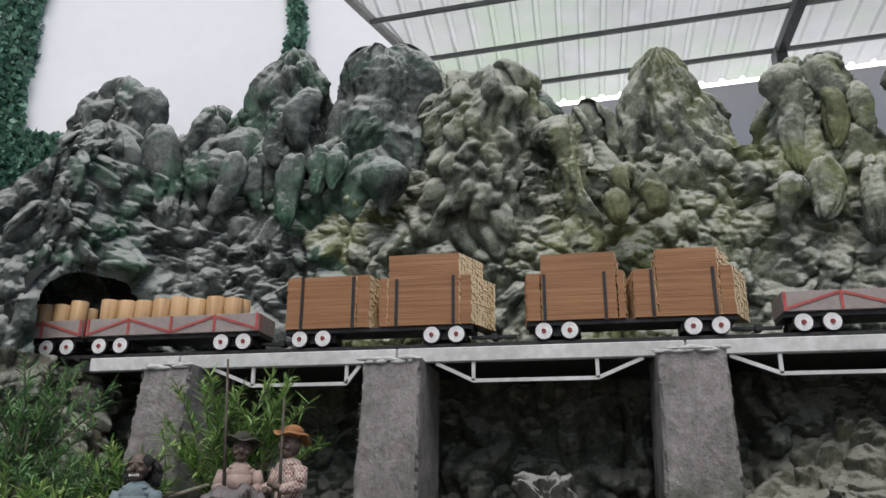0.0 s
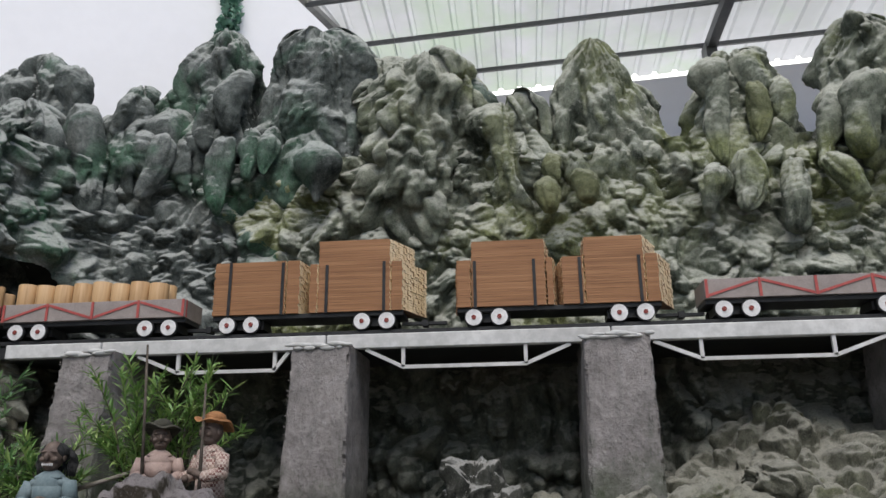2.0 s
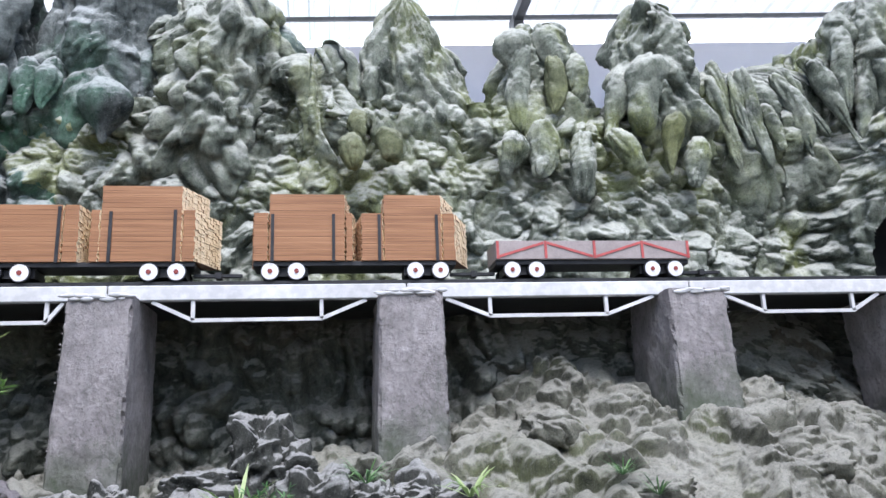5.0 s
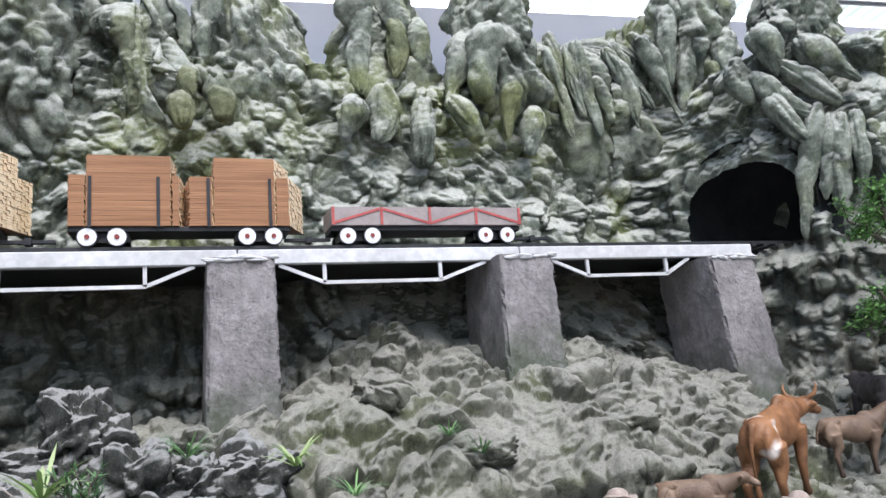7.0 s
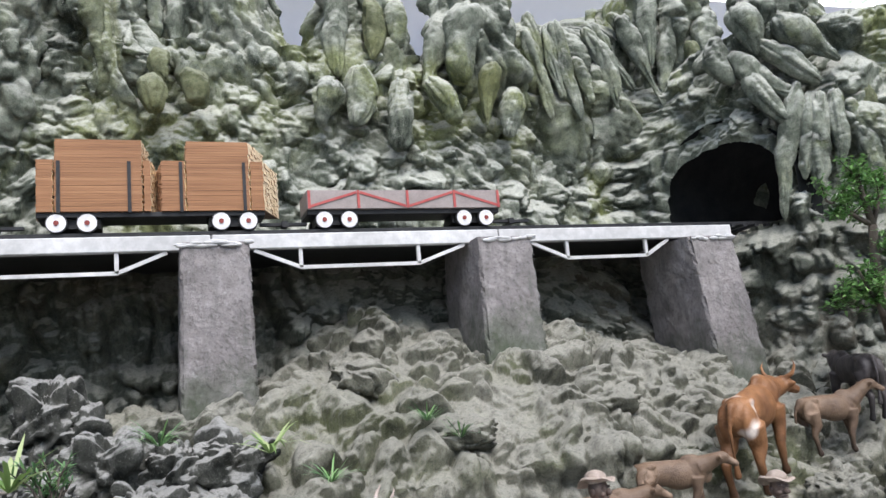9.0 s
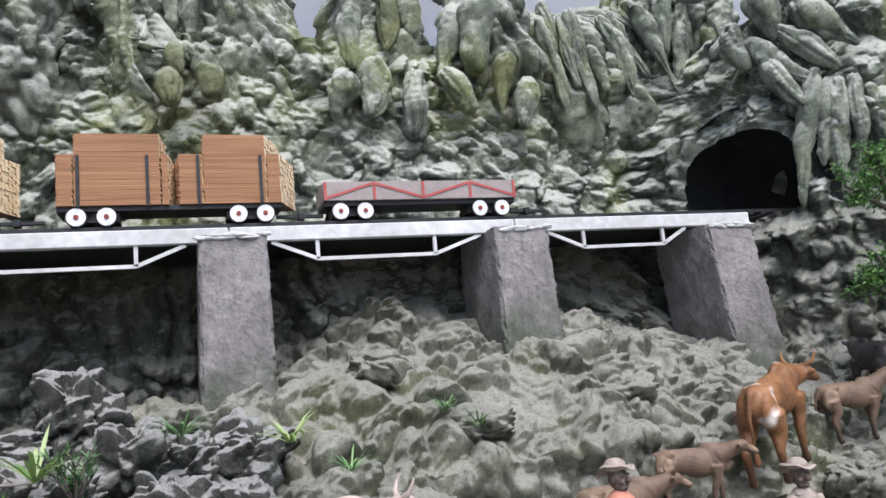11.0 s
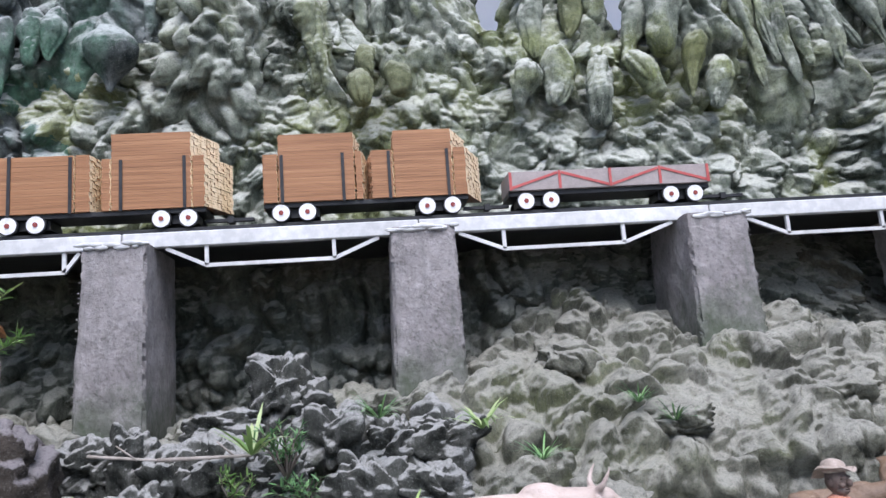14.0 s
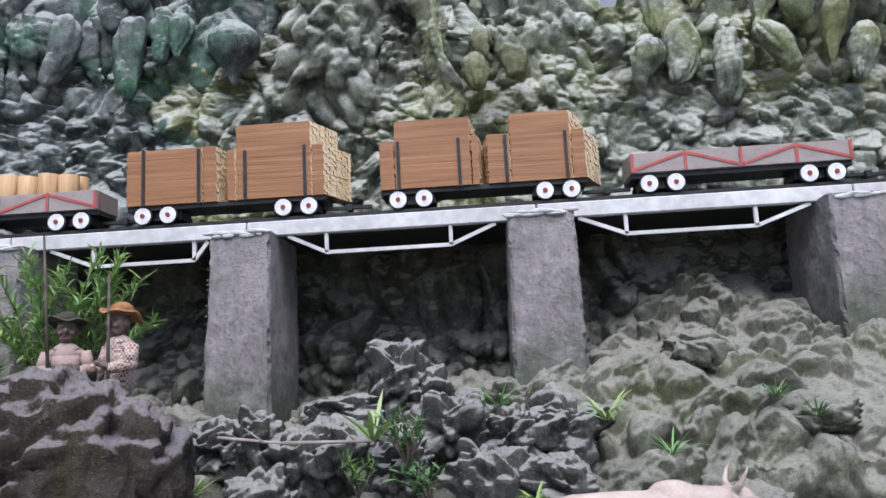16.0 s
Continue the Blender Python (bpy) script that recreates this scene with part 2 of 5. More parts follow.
WALL = simple("white_wall", (0.86, 0.85, 0.87), (0.88, 0.87, 0.89), 0.9, 0.8, 0, 0.15, 0.003, 0.3, 0.03)
LILAC = simple("lilac_wall", (0.79, 0.765, 0.82), (0.82, 0.80, 0.85), 1.2, 0.8, 0, 0.15, 0.003, 0.3, 0.03)
MAROON = simple("maroon_paint", (0.07, 0.015, 0.02), (0.11, 0.025, 0.03), 14, 0.5)
YELLOW = simple("yellow_paint", (0.6, 0.45, 0.05), (0.7, 0.55, 0.08), 14, 0.5)
STEEL = simple("painted_steel", (0.12, 0.125, 0.13), (0.17, 0.175, 0.18), 6, 0.5, 0.2)
FLOOR = simple("floor_concrete", (0.22, 0.22, 0.21), (0.32, 0.31, 0.30), 2.5, 0.8)
# Near-black lining: the darkness inside the tunnels is put into the colour.
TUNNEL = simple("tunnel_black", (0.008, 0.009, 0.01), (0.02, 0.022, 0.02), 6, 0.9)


def wood_material(name, a, b, c, along="x", scale=1.0):
    n = Nodes(name)
    mp = n.n("Mapping", Scale=(2.0 * scale, 40 * scale, 70 * scale) if along == "x" else (45 * scale, 45 * scale, 3.0 * scale))
    n.l(n.coords(), mp.inputs["Vector"])
    col = n.ramp(n.noise(1.0, 5, 0.6, mp.outputs[0], 0.3), [(0.3, a), (0.5, b), (0.72, c)])
    r = n.n("NewGeometry").outputs["Random Per Island"]
    col = n.mix(n.ramp(r, [(0.0, 0.35), (1.0, 0.0)]), col, a)
    col = n.mix(n.ramp(n.n("ObjectInfo").outputs["Random"], [(0.0, 0.25), (0.6, 0.0)]), col, a)
    n.bump(n.noise(1.5, 4, 0.6, mp.outputs[0]), 0.25, 0.003)
    return n.out(col, 0.55, 0, 0.3)


PLANK = wood_material("pine_plank", (0.185, 0.085, 0.037), (0.285, 0.138, 0.062), (0.37, 0.195, 0.095))
PLANK_END = wood_material("plank_end", (0.62, 0.46, 0.26), (0.80, 0.64, 0.42), (0.86, 0.74, 0.52), "z", 0.5)
LOG = wood_material("peeled_log", (0.30, 0.175, 0.08), (0.45, 0.285, 0.145), (0.56, 0.385, 0.21), "z")

# ---- hall ----
TURN_HALL = -0.093          # the hall stands a little askew to the bridge


def hall_y(x, y0=6.5):
    return y0 + TURN_HALL * (x + 0.8)


def wall_between(name, a, b, z0, z1, thick, material, label, category="wall"):
    a, b = Vector((*a, 0)), Vector((*b, 0))
    d = (b - a).normalized()
    nrm = Vector((-d.y, d.x, 0)) * thick
    vs = [a, b, b + nrm, a + nrm]
    verts = [(v.x, v.y, z) for z in (z0, z1) for v in vs]
    faces = [(0, 3, 2, 1), (4, 5, 6, 7), (0, 1, 5, 4), (1, 2, 6, 5), (2, 3, 7, 6), (3, 0, 4, 7)]
    return tagged(new(name, mesh_of(name, verts, faces, material, False)), label, category, kind="structure")


BACK_L, BACK_R = (-1.9, hall_y(-1.9)), (9.0, hall_y(9.0))
OB0, OB1 = Vector((-7.0, 3.7, 0)), Vector((-1.9, hall_y(-1.9), 0))
wall_between("wall_back", BACK_L, BACK_R, 0, 5.03, 0.15, LILAC, "lilac painted hall wall behind the rocks")
wall_between("wall_oblique", OB0[:2], OB1[:2], 0, 8.2, 0.15, WALL, "white painted brick wall with ivy strips")
# Side and front walls: unseen, added; white ones bounce light, low front admits it.
wall_between("wall_left", (-7.0, -5.0), (-7.0, 3.7), 0, 6.0, 0.15, WALL, "white painted hall wall, unseen and added")
wall_between("wall_right", (9.0, hall_y(9.0)), (9.0, -5.0), 0, 5.0, 0.15, LILAC, "lilac painted hall wall")
wall_between("wall_front", (9.0, -5.0), (-7.0, -5.0), 0, 1.3, 0.15, WALL, "white painted hall wall, unseen and added")
tagged(new("floor", mesh_of("floor", [(-8, -6, 0), (10, -6, 0), (10, 8, 0), (-8, 8, 0)], [(0, 1, 2, 3)], FLOOR, False)), "grey concrete hall floor", "floor", kind="structure")
n = Nodes("bright_overcast")
em = n.n("Emission", Color=(1, 1, 1, 1), Strength=4.0)
n.l(em.outputs[0], n.t.nodes["Material Output"].inputs["Surface"])
tagged(new("backdrop", mesh_of("backdrop", [(-3, 11, 3), (14, 11, 3), (14, 11, 8.5), (-3, 11, 8.5)], [(0, 1, 2, 3)], n.m, False)), "bright overcast daylight outside the hall", "sky", kind="structure")


# roof: translucent ribbed sheets that rise gently towards the viewer, on steel purlins; open to the sky further forward
def roof_z(d):
    return 5.30 + 0.10 * d


def roof_edge(d):
    return -1.60 - 0.41 * d


def roof():
    xs, rib = [], []
    x = -3.2
    while x < 9.2:
        for dx, up in ((0, 0), (0.12, 0), (0.135, 0.03), (0.165, 0.03), (0.18, 0)):
            xs.append(x + dx)
            rib.append(up)
        x += 0.18
    xs, rib = np.array(xs), np.array(rib)
    ds = np.array([-0.45, 0.0, 0.56, 1.14, 1.72])
    verts = [(max(x, roof_edge(d)), hall_y(x) - d, roof_z(d) + 0.06 + r) for x, r in zip(xs, rib) for d in ds]
    return mesh_of("roof", verts, grid_faces(len(xs), len(ds)), ROOFSHEET, False)


n = Nodes("roof_sheet")
co = n.coords()
c = n.ramp(n.noise(1.3, 4, 0.6, co), [(0.35, (0.55, 0.56, 0.54)), (0.7, (0.70, 0.70, 0.70))])
c = n.mix(n.ramp(n.noise(0.7, 5, 0.6, co), [(0.5, 0.0), (0.62, 0.7)]), c, (0.56, 0.66, 0.50))
n.out(c, 0.5, 0.0, 0.3)
tr = n.n("BsdfTranslucent")
n.l(c, tr.inputs["Color"])
ms = n.n("MixShader", Fac=0.67)
n.l(n.b.outputs[0], ms.inputs[1])
n.l(tr.outputs[0], ms.inputs[2])
n.l(ms.outputs[0], n.t.nodes["Material Output"].inputs["Surface"])
ROOFSHEET = n.m
tagged(new("ceiling", roof()), "ribbed translucent roof sheets, whitish with green stains", "roof", kind="structure")
for d in (0.0, 0.56, 1.14, 1.7):
    bm = bmesh.new()
    xa = roof_edge(d)
    a = Vector((xa, hall_y(xa) - d, roof_z(d)))
    b = Vector((9.0, hall_y(9.0) - d, roof_z(d)))
    bar(bm, a, b, 0.028, 0.036)
    tagged(part("purlin", bm, STEEL, None), "dark grey steel roof purlin", "beam", kind="structure")
bm = bmesh.new()
bar(bm, (roof_edge(-0.45), hall_y(-1.4) + 0.45, roof_z(-0.45) + 0.03), (roof_edge(1.72), hall_y(-2.3) - 1.72, roof_z(1.72) + 0.03), 0.06, 0.05)
tagged(part("trim", bm, WHITE, None), "white roof edge trim", "trim", kind="structure")
for x in (1.28, 6.0):
    bm = bmesh.new()
    bar(bm, (x, hall_y(x) + 0.05, roof_z(0) - 0.07), (x + 0.05, hall_y(x) - 1.75, roof_z(1.75) - 0.07), 0.08, 0.09)
    box(bm, x - 0.045, x + 0.045, hall_y(x) - 0.13, hall_y(x) - 0.01, 0, roof_z(0) - 0.05)
    tagged(part("rafter", bm, STEEL, None), "grey steel rafter and post", "beam", kind="structure")
bm = bmesh.new()
rod(bm, (-1.42, 5.9, 5.36), (-1.25, 5.55, 4.55), 0.003, n=5)
tagged(part("hanging_wire", bm, STEEL, None), "thin dark wire hanging from the roof", "wire")


def ivy(s0, s1, z0, z1, count, seed):
    """Ivy leaves on the oblique wall between two places along it."""
    rs = np.random.RandomState(seed)
    d = (OB1 - OB0).normalized()
    nrm = Vector((d.y, -d.x, 0))
    verts, faces = [], []
    for _ in range(count):
        s, z = rs.uniform(s0, s1), rs.uniform(z0, z1)
        s += 0.015 * math.sin(z * 9)
        o = OB0 + d * s + nrm * rs.uniform(0.01, 0.09) + Vector((0, 0, z))
        r = rs.uniform(0.018, 0.038)
        m = Matrix.Rotation(rs.uniform(0, 6.28), 3, "Z") @ Matrix.Rotation(rs.uniform(0.5, 1.9), 3, "X")
        k = len(verts)
        for p in ((0, 0, 0), (r, 0.6 * r, 0.2 * r), (0, 1.8 * r, 0), (-r, 0.6 * r, 0.2 * r)):
            verts.append(o + m @ Vector(p))
        faces += [(k, k + 1, k + 2), (k, k + 2, k + 3)]
    return mesh_of("ivy", [tuple(v) for v in verts], faces, IVY, False)


def leaf_material(name, a, b, c):
    n = Nodes(name)
    r = n.n("NewGeometry").outputs["Random Per Island"]
    col = n.ramp(r, [(0.0, a), (0.5, b), (1.0, c)])
    col = n.mix(n.ramp(n.noise(6, 3), [(0.4, 0.3), (0.7, 0.0)]), col, a)
    n.out(col, 0.45, 0, 0.4)
    t = n.n("BsdfTranslucent")
    n.l(col, t.inputs["Color"])
    m = n.n("MixShader", Fac=0.25)
    n.l(n.b.outputs[0], m.inputs[1])
    n.l(t.outputs[0], m.inputs[2])
    n.l(m.outputs[0], n.t.nodes["Material Output"].inputs["Surface"])
    return n.m


IVY = leaf_material("ivy_leaf", (0.05, 0.13, 0.095), (0.11, 0.25, 0.18), (0.24, 0.42, 0.30))
for args in ((4.58, 4.75, 4.6, 7.0, 1500, 1), (2.3, 3.06, 3.75, 4.36, 3200, 2), (2.3, 2.62, 4.3, 6.4, 2200, 3)):
    tagged(new("ivy", ivy(*args)), "strip of dark green ivy clinging to the white wall", "ivy", kind="stuff")

# ---- rocks ----
PLAN = [(-5.6, 2.3), (-4.8, 3.0), (-4.2, 3.45), (-3.52, 3.72), (-3.28, 3.95), (-3.18, 4.25), (-3.03, 4.52), (-2.6, 4.62), (-1.2, 4.60), (0.2, 4.58), (1.6, 4.60),
        (2.7, 4.78), (3.00, 4.80), (3.15, 4.50), (3.25, 4.08), (3.48, 3.78), (4.1, 3.45), (4.8, 3.0), (5.8, 2.2)]


def plan_curve(n):
    p = np.array(PLAN)
    for _ in range(3):
        q = np.empty((2 * len(p), 2))
        q[0], q[-1] = p[0], p[-1]
        q[1:-1:2] = 0.75 * p[:-1] + 0.25 * p[1:]
        q[2:-1:2] = 0.25 * p[:-1] + 0.75 * p[1:]
        p = q
    s = np.concatenate([[0], np.cumsum(np.linalg.norm(np.diff(p, axis=0), axis=1))])
    t = np.linspace(0, s[-1], n)
    return np.stack([np.interp(t, s, p[:, 0]), np.interp(t, s, p[:, 1])], 1)


def portal_rings(X):
    """How far points of the cliff lie from the middle of the nearer tunnel mouth: below 1 inside it."""
    left = (np.abs(X[:, 1] - 4.22) / 0.30) ** 2.6 + (np.maximum(0, X[:, 2] - 2.60) / 0.33) ** 2.6
    right = (np.abs(X[:, 1] - 4.35) / 0.38) ** 3 + (np.maximum(0, X[:, 2] - 2.62) / 0.36) ** 3
    left = np.where((np.abs(X[:, 0] + 3.25) < 0.4) & (X[:, 2] > 2.395), left, 99.0)
    right = np.where((np.abs(X[:, 0] - 3.25) < 0.4) & (X[:, 2] > 2.395), right, 99.0)
    return np.minimum(left, right)


def cliff_sheet():
    nu, nv = 1300, 380
    c = plan_curve(nu)
    z = np.linspace(1.0, 3.75, nv)
    X = np.empty((nu, nv, 3))
    back = np.interp(z, [1.0, 1.5, 1.75, 2.0, 2.30, 2.42, 3.0, 3.75], [-0.62, -0.48, -0.32, -0.13, 0.10, 0.10, 0.15, 0.27])
    flare = np.interp(c[:, 0], [0.1, 0.6, 2.6, 3.0], [0.2, 1.0, 1.0, 0.3])[:, None]
    back = np.where(z < 2.3, 0.12 + (back - 0.12) * flare, back[None, :])
    t = np.gradient(c, axis=0)
    t /= np.linalg.norm(t, axis=1, keepdims=True)
    inward = np.stack([-t[:, 1], t[:, 0]], 1)
    X[:, :, :2] = c[:, None, :] + inward[:, None, :] * back[:, :, None]
    top = np.interp(c[:, 0], [-5.6, -4.2, -3.75, -3.35], [2.85, 3.05, 3.35, 3.75])
    X[:, :, 2] = 1.0 + (z[None, :] - 1.0) * (top[:, None] - 1.0) / 2.75
    N = np.zeros_like(X)
    N[:, :, :2] = -inward[:, None, :]
    N[:, :, 2] = 0.0
    P = X.reshape(-1, 3)
    arc = np.concatenate([[0], np.cumsum(np.linalg.norm(np.diff(c, axis=0), axis=1))])
    Q = np.stack([np.repeat(arc, nv), np.zeros(nu * nv), P[:, 2]], 1)
    d = lump_relief(Q, 3, 0.9, 1.05, 0.9, 1.0, 0.9) - 0.05
    # under the bridge: separate round knobs on a draped wall
    W = warp(Q, 0.15, 0.04, 70)
    W[:, 1] = 0.5
    knobbly = 0.9 * lump_relief(Q, 13, 0.6, 0.7, 0.6, 1.8, 0.7) - 0.09 + 1.2 * knobs(W * np.array((1.0, 0.0, 0.85)), 0.125, 71, 0.7, True, 0.5)
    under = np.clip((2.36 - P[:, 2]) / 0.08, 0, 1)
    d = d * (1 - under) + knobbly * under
    # the face keeps clear of the train
    near = np.clip(1 - np.abs(P[:, 2] - 2.62) / 0.3, 0, 1)
    limit = 0.22 + 0.5 * (1 - near)
    d = np.where(d > 0, limit * np.tanh(d / limit), d)
    ring = portal_rings(P)
    mouth = ring < 1
    d = d * np.clip((ring - 0.4) / 1.2, 0.5, 1) + 0.025 * np.exp(-((ring - 1.5) / 0.7) ** 2)
    Y = P + N.reshape(-1, 3) * d[:, None]
    Y[:, 2] -= 0.28 * np.maximum(d, 0) * np.clip(ring / 4, 0.1, 1)          # the lumps sag
    F = grid_faces(nu, nv)
    hole = mouth[F].all(1)
    F = F[~hole]
    return Y, F


cliff = thing("cliff", "tall modelled rock cliff of grey-green painted plaster with knobs", "rock face")
V, F = cliff_sheet()
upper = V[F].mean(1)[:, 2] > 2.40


def sub(V, F):
    used = np.unique(F)
    m = np.full(len(V), -1)
    m[used] = np.arange(len(used))
    return V[used], m[F]


mid = V[F].mean(1)
cool = mid[:, 0] < -2.15 + 0.35 * vnoise(mid, 0.3, 9) + 0.12 * vnoise(mid, 0.05, 10)
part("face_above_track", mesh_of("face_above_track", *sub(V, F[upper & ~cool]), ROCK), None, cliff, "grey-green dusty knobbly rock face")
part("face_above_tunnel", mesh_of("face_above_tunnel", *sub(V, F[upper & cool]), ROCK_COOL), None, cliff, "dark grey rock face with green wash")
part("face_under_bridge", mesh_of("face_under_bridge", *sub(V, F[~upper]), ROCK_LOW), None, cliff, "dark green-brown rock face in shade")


# tunnels
def tunnel(name, x0, x1, yc, ry, zc, rz, skew):
    n = 40
    a = np.linspace(-0.15 * math.pi, 1.15 * math.pi, n)
    xs = np.linspace(x0, x1, 14)
    verts = [(x + (1 - (x - x0) / (x1 - x0)) * skew * (1 + math.cos(t)) / 2, yc + ry * math.cos(t), max(2.36, zc + rz * math.sin(t) * (1.0 if math.sin(t) > 0 else 2.0))) for x in xs for t in a]
    V = np.array(verts)
    d = 0.4 * knobs(V, 0.12, 5)
    V[:, 1] += d * np.sign(yc - V[:, 1]) * 0.3
    F = grid_faces(14, n).tolist()
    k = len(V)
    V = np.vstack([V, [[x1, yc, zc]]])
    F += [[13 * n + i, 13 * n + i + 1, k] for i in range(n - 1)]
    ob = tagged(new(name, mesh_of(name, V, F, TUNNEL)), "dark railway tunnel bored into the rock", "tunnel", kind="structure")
    return ob


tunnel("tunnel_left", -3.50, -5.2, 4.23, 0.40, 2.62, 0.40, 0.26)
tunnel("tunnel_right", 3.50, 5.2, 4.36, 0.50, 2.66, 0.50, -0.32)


def pinnacle(x, y, z0, z1, w, d, seed, taper=0.45, ridges=5, ridge=0.2, lean=0.0, material=None, name="peak", big=0.75, fine=0.9, fold=1.2, label=""):
    nt, nz = 190, 150
    th = np.linspace(0, 2 * math.pi, nt, endpoint=False)[:, None]
    v = np.linspace(0, 1, nz)[None, :]
    rs = np.random.RandomState(seed)
    ph = rs.rand(4) * 6.28
    prof = (1 - taper * v ** 1.3) * np.sqrt(np.clip(1 - np.clip((v - 0.80) / 0.2, 0, 1) ** 2, 0, 1)) * (1 + 0.10 * np.sin(5 * v + ph[0]))
    tw = th * ridges / 2 + ph[1] + 0.9 * np.sin(2.3 * v + ph[2]) + 0.5 * np.sin(th * 2 + ph[3])
    r = prof * (1 + ridge * (np.sqrt(np.abs(np.cos(tw)) + 0.02) - 0.6))
    z0 -= 0.35
    sink = 0.55 * np.clip(1 - v / 0.5, 0, 1) ** 1.2
    bend = lean * v ** 1.5 + 0.05 * w * np.sin(4 * v + ph[2])
    X = np.stack([x + bend + w / 2 * r * np.cos(th), y + sink + d / 2 * r * np.sin(th), z0 + (z1 - z0) * v + 0 * th], -1)
    N = normals_of(X, True)
    P = X.reshape(-1, 3)
    round_ = ((th - math.pi / 2) % (2 * math.pi)) * (w + d) / 4
    Q = np.stack([(round_ + 0 * v).ravel(), np.zeros(nt * nz), P[:, 2]], 1)
    rel = lump_relief(Q, seed, big, fine, fine, fold, 0.6) - 0.07
    cap = np.clip(prof / 0.5, 0, 1).repeat(nt, 0).reshape(-1)
    rel = rel * (0.15 + 0.85 * cap)
    Y = P + N.reshape(-1, 3) * rel[:, None]
    Y[:, 2] -= 0.4 * np.maximum(rel, 0) * cap
    return part(name, mesh_of(name, Y, grid_faces(nt, nz, True), material or ROCK), None, cliff, label)


PEAKS_LEFT = [  # x, y, foot, top, width, depth, taper, ridges, lean
    (-4.22, 5.1, 3.4, 4.74, 0.40, 0.4, 0.4, 4, 0.05), (-3.86, 5.0, 3.0, 4.78, 0.60, 0.5, 0.45, 5, -0.05),
    (-3.62, 4.55, 2.9, 4.12, 0.62, 0.6, 0.35, 4, -0.06), (-3.98, 4.6, 2.8, 3.66, 0.5, 0.5, 0.45, 4, 0.02),
    (-3.36, 5.1, 3.2, 4.22, 0.34, 0.4, 0.3, 3, 0.0), (-3.10, 4.95, 2.9, 4.40, 0.46, 0.5, 0.3, 4, 0.04),
    (-2.92, 5.2, 3.2, 4.52, 0.34, 0.4, 0.3, 5, 0.0), (-2.57, 5.1, 3.0, 4.95, 0.74, 0.6, 0.5, 4, 0.0),
    (-2.5, 5.25, 2.9, 4.1, 1.2, 0.4, 0.1, 7, 0.0), (-3.4, 5.0, 2.9, 3.95, 0.8, 0.4, 0.2, 6, 0.0)]
for i, (x, y, a, b, w, d, tp, rg, ln) in enumerate(PEAKS_LEFT):
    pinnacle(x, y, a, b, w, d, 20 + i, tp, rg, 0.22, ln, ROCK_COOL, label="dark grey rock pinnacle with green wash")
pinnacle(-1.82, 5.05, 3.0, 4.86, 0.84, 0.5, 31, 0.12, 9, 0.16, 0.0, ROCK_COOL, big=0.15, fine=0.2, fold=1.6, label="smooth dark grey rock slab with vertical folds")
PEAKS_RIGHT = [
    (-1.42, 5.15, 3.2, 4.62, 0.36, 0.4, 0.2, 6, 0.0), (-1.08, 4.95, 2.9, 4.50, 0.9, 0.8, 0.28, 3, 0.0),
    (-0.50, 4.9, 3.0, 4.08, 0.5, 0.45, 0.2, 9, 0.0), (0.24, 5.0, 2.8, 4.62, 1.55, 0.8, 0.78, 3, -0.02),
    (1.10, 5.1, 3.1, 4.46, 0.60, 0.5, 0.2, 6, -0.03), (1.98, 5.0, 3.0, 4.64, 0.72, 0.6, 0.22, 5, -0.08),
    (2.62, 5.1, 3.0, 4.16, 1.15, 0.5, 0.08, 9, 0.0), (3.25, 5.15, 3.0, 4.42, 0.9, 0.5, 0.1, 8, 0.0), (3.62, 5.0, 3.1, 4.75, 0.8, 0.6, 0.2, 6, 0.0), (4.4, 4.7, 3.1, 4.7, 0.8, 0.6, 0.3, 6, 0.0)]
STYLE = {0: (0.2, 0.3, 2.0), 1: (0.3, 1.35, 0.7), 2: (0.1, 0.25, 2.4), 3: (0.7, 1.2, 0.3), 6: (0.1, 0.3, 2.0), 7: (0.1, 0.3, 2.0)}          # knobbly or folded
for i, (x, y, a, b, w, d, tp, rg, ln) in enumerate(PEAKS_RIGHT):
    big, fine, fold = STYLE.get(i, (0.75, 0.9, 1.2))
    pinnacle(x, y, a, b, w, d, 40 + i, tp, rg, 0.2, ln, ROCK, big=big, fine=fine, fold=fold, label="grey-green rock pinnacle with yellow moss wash")


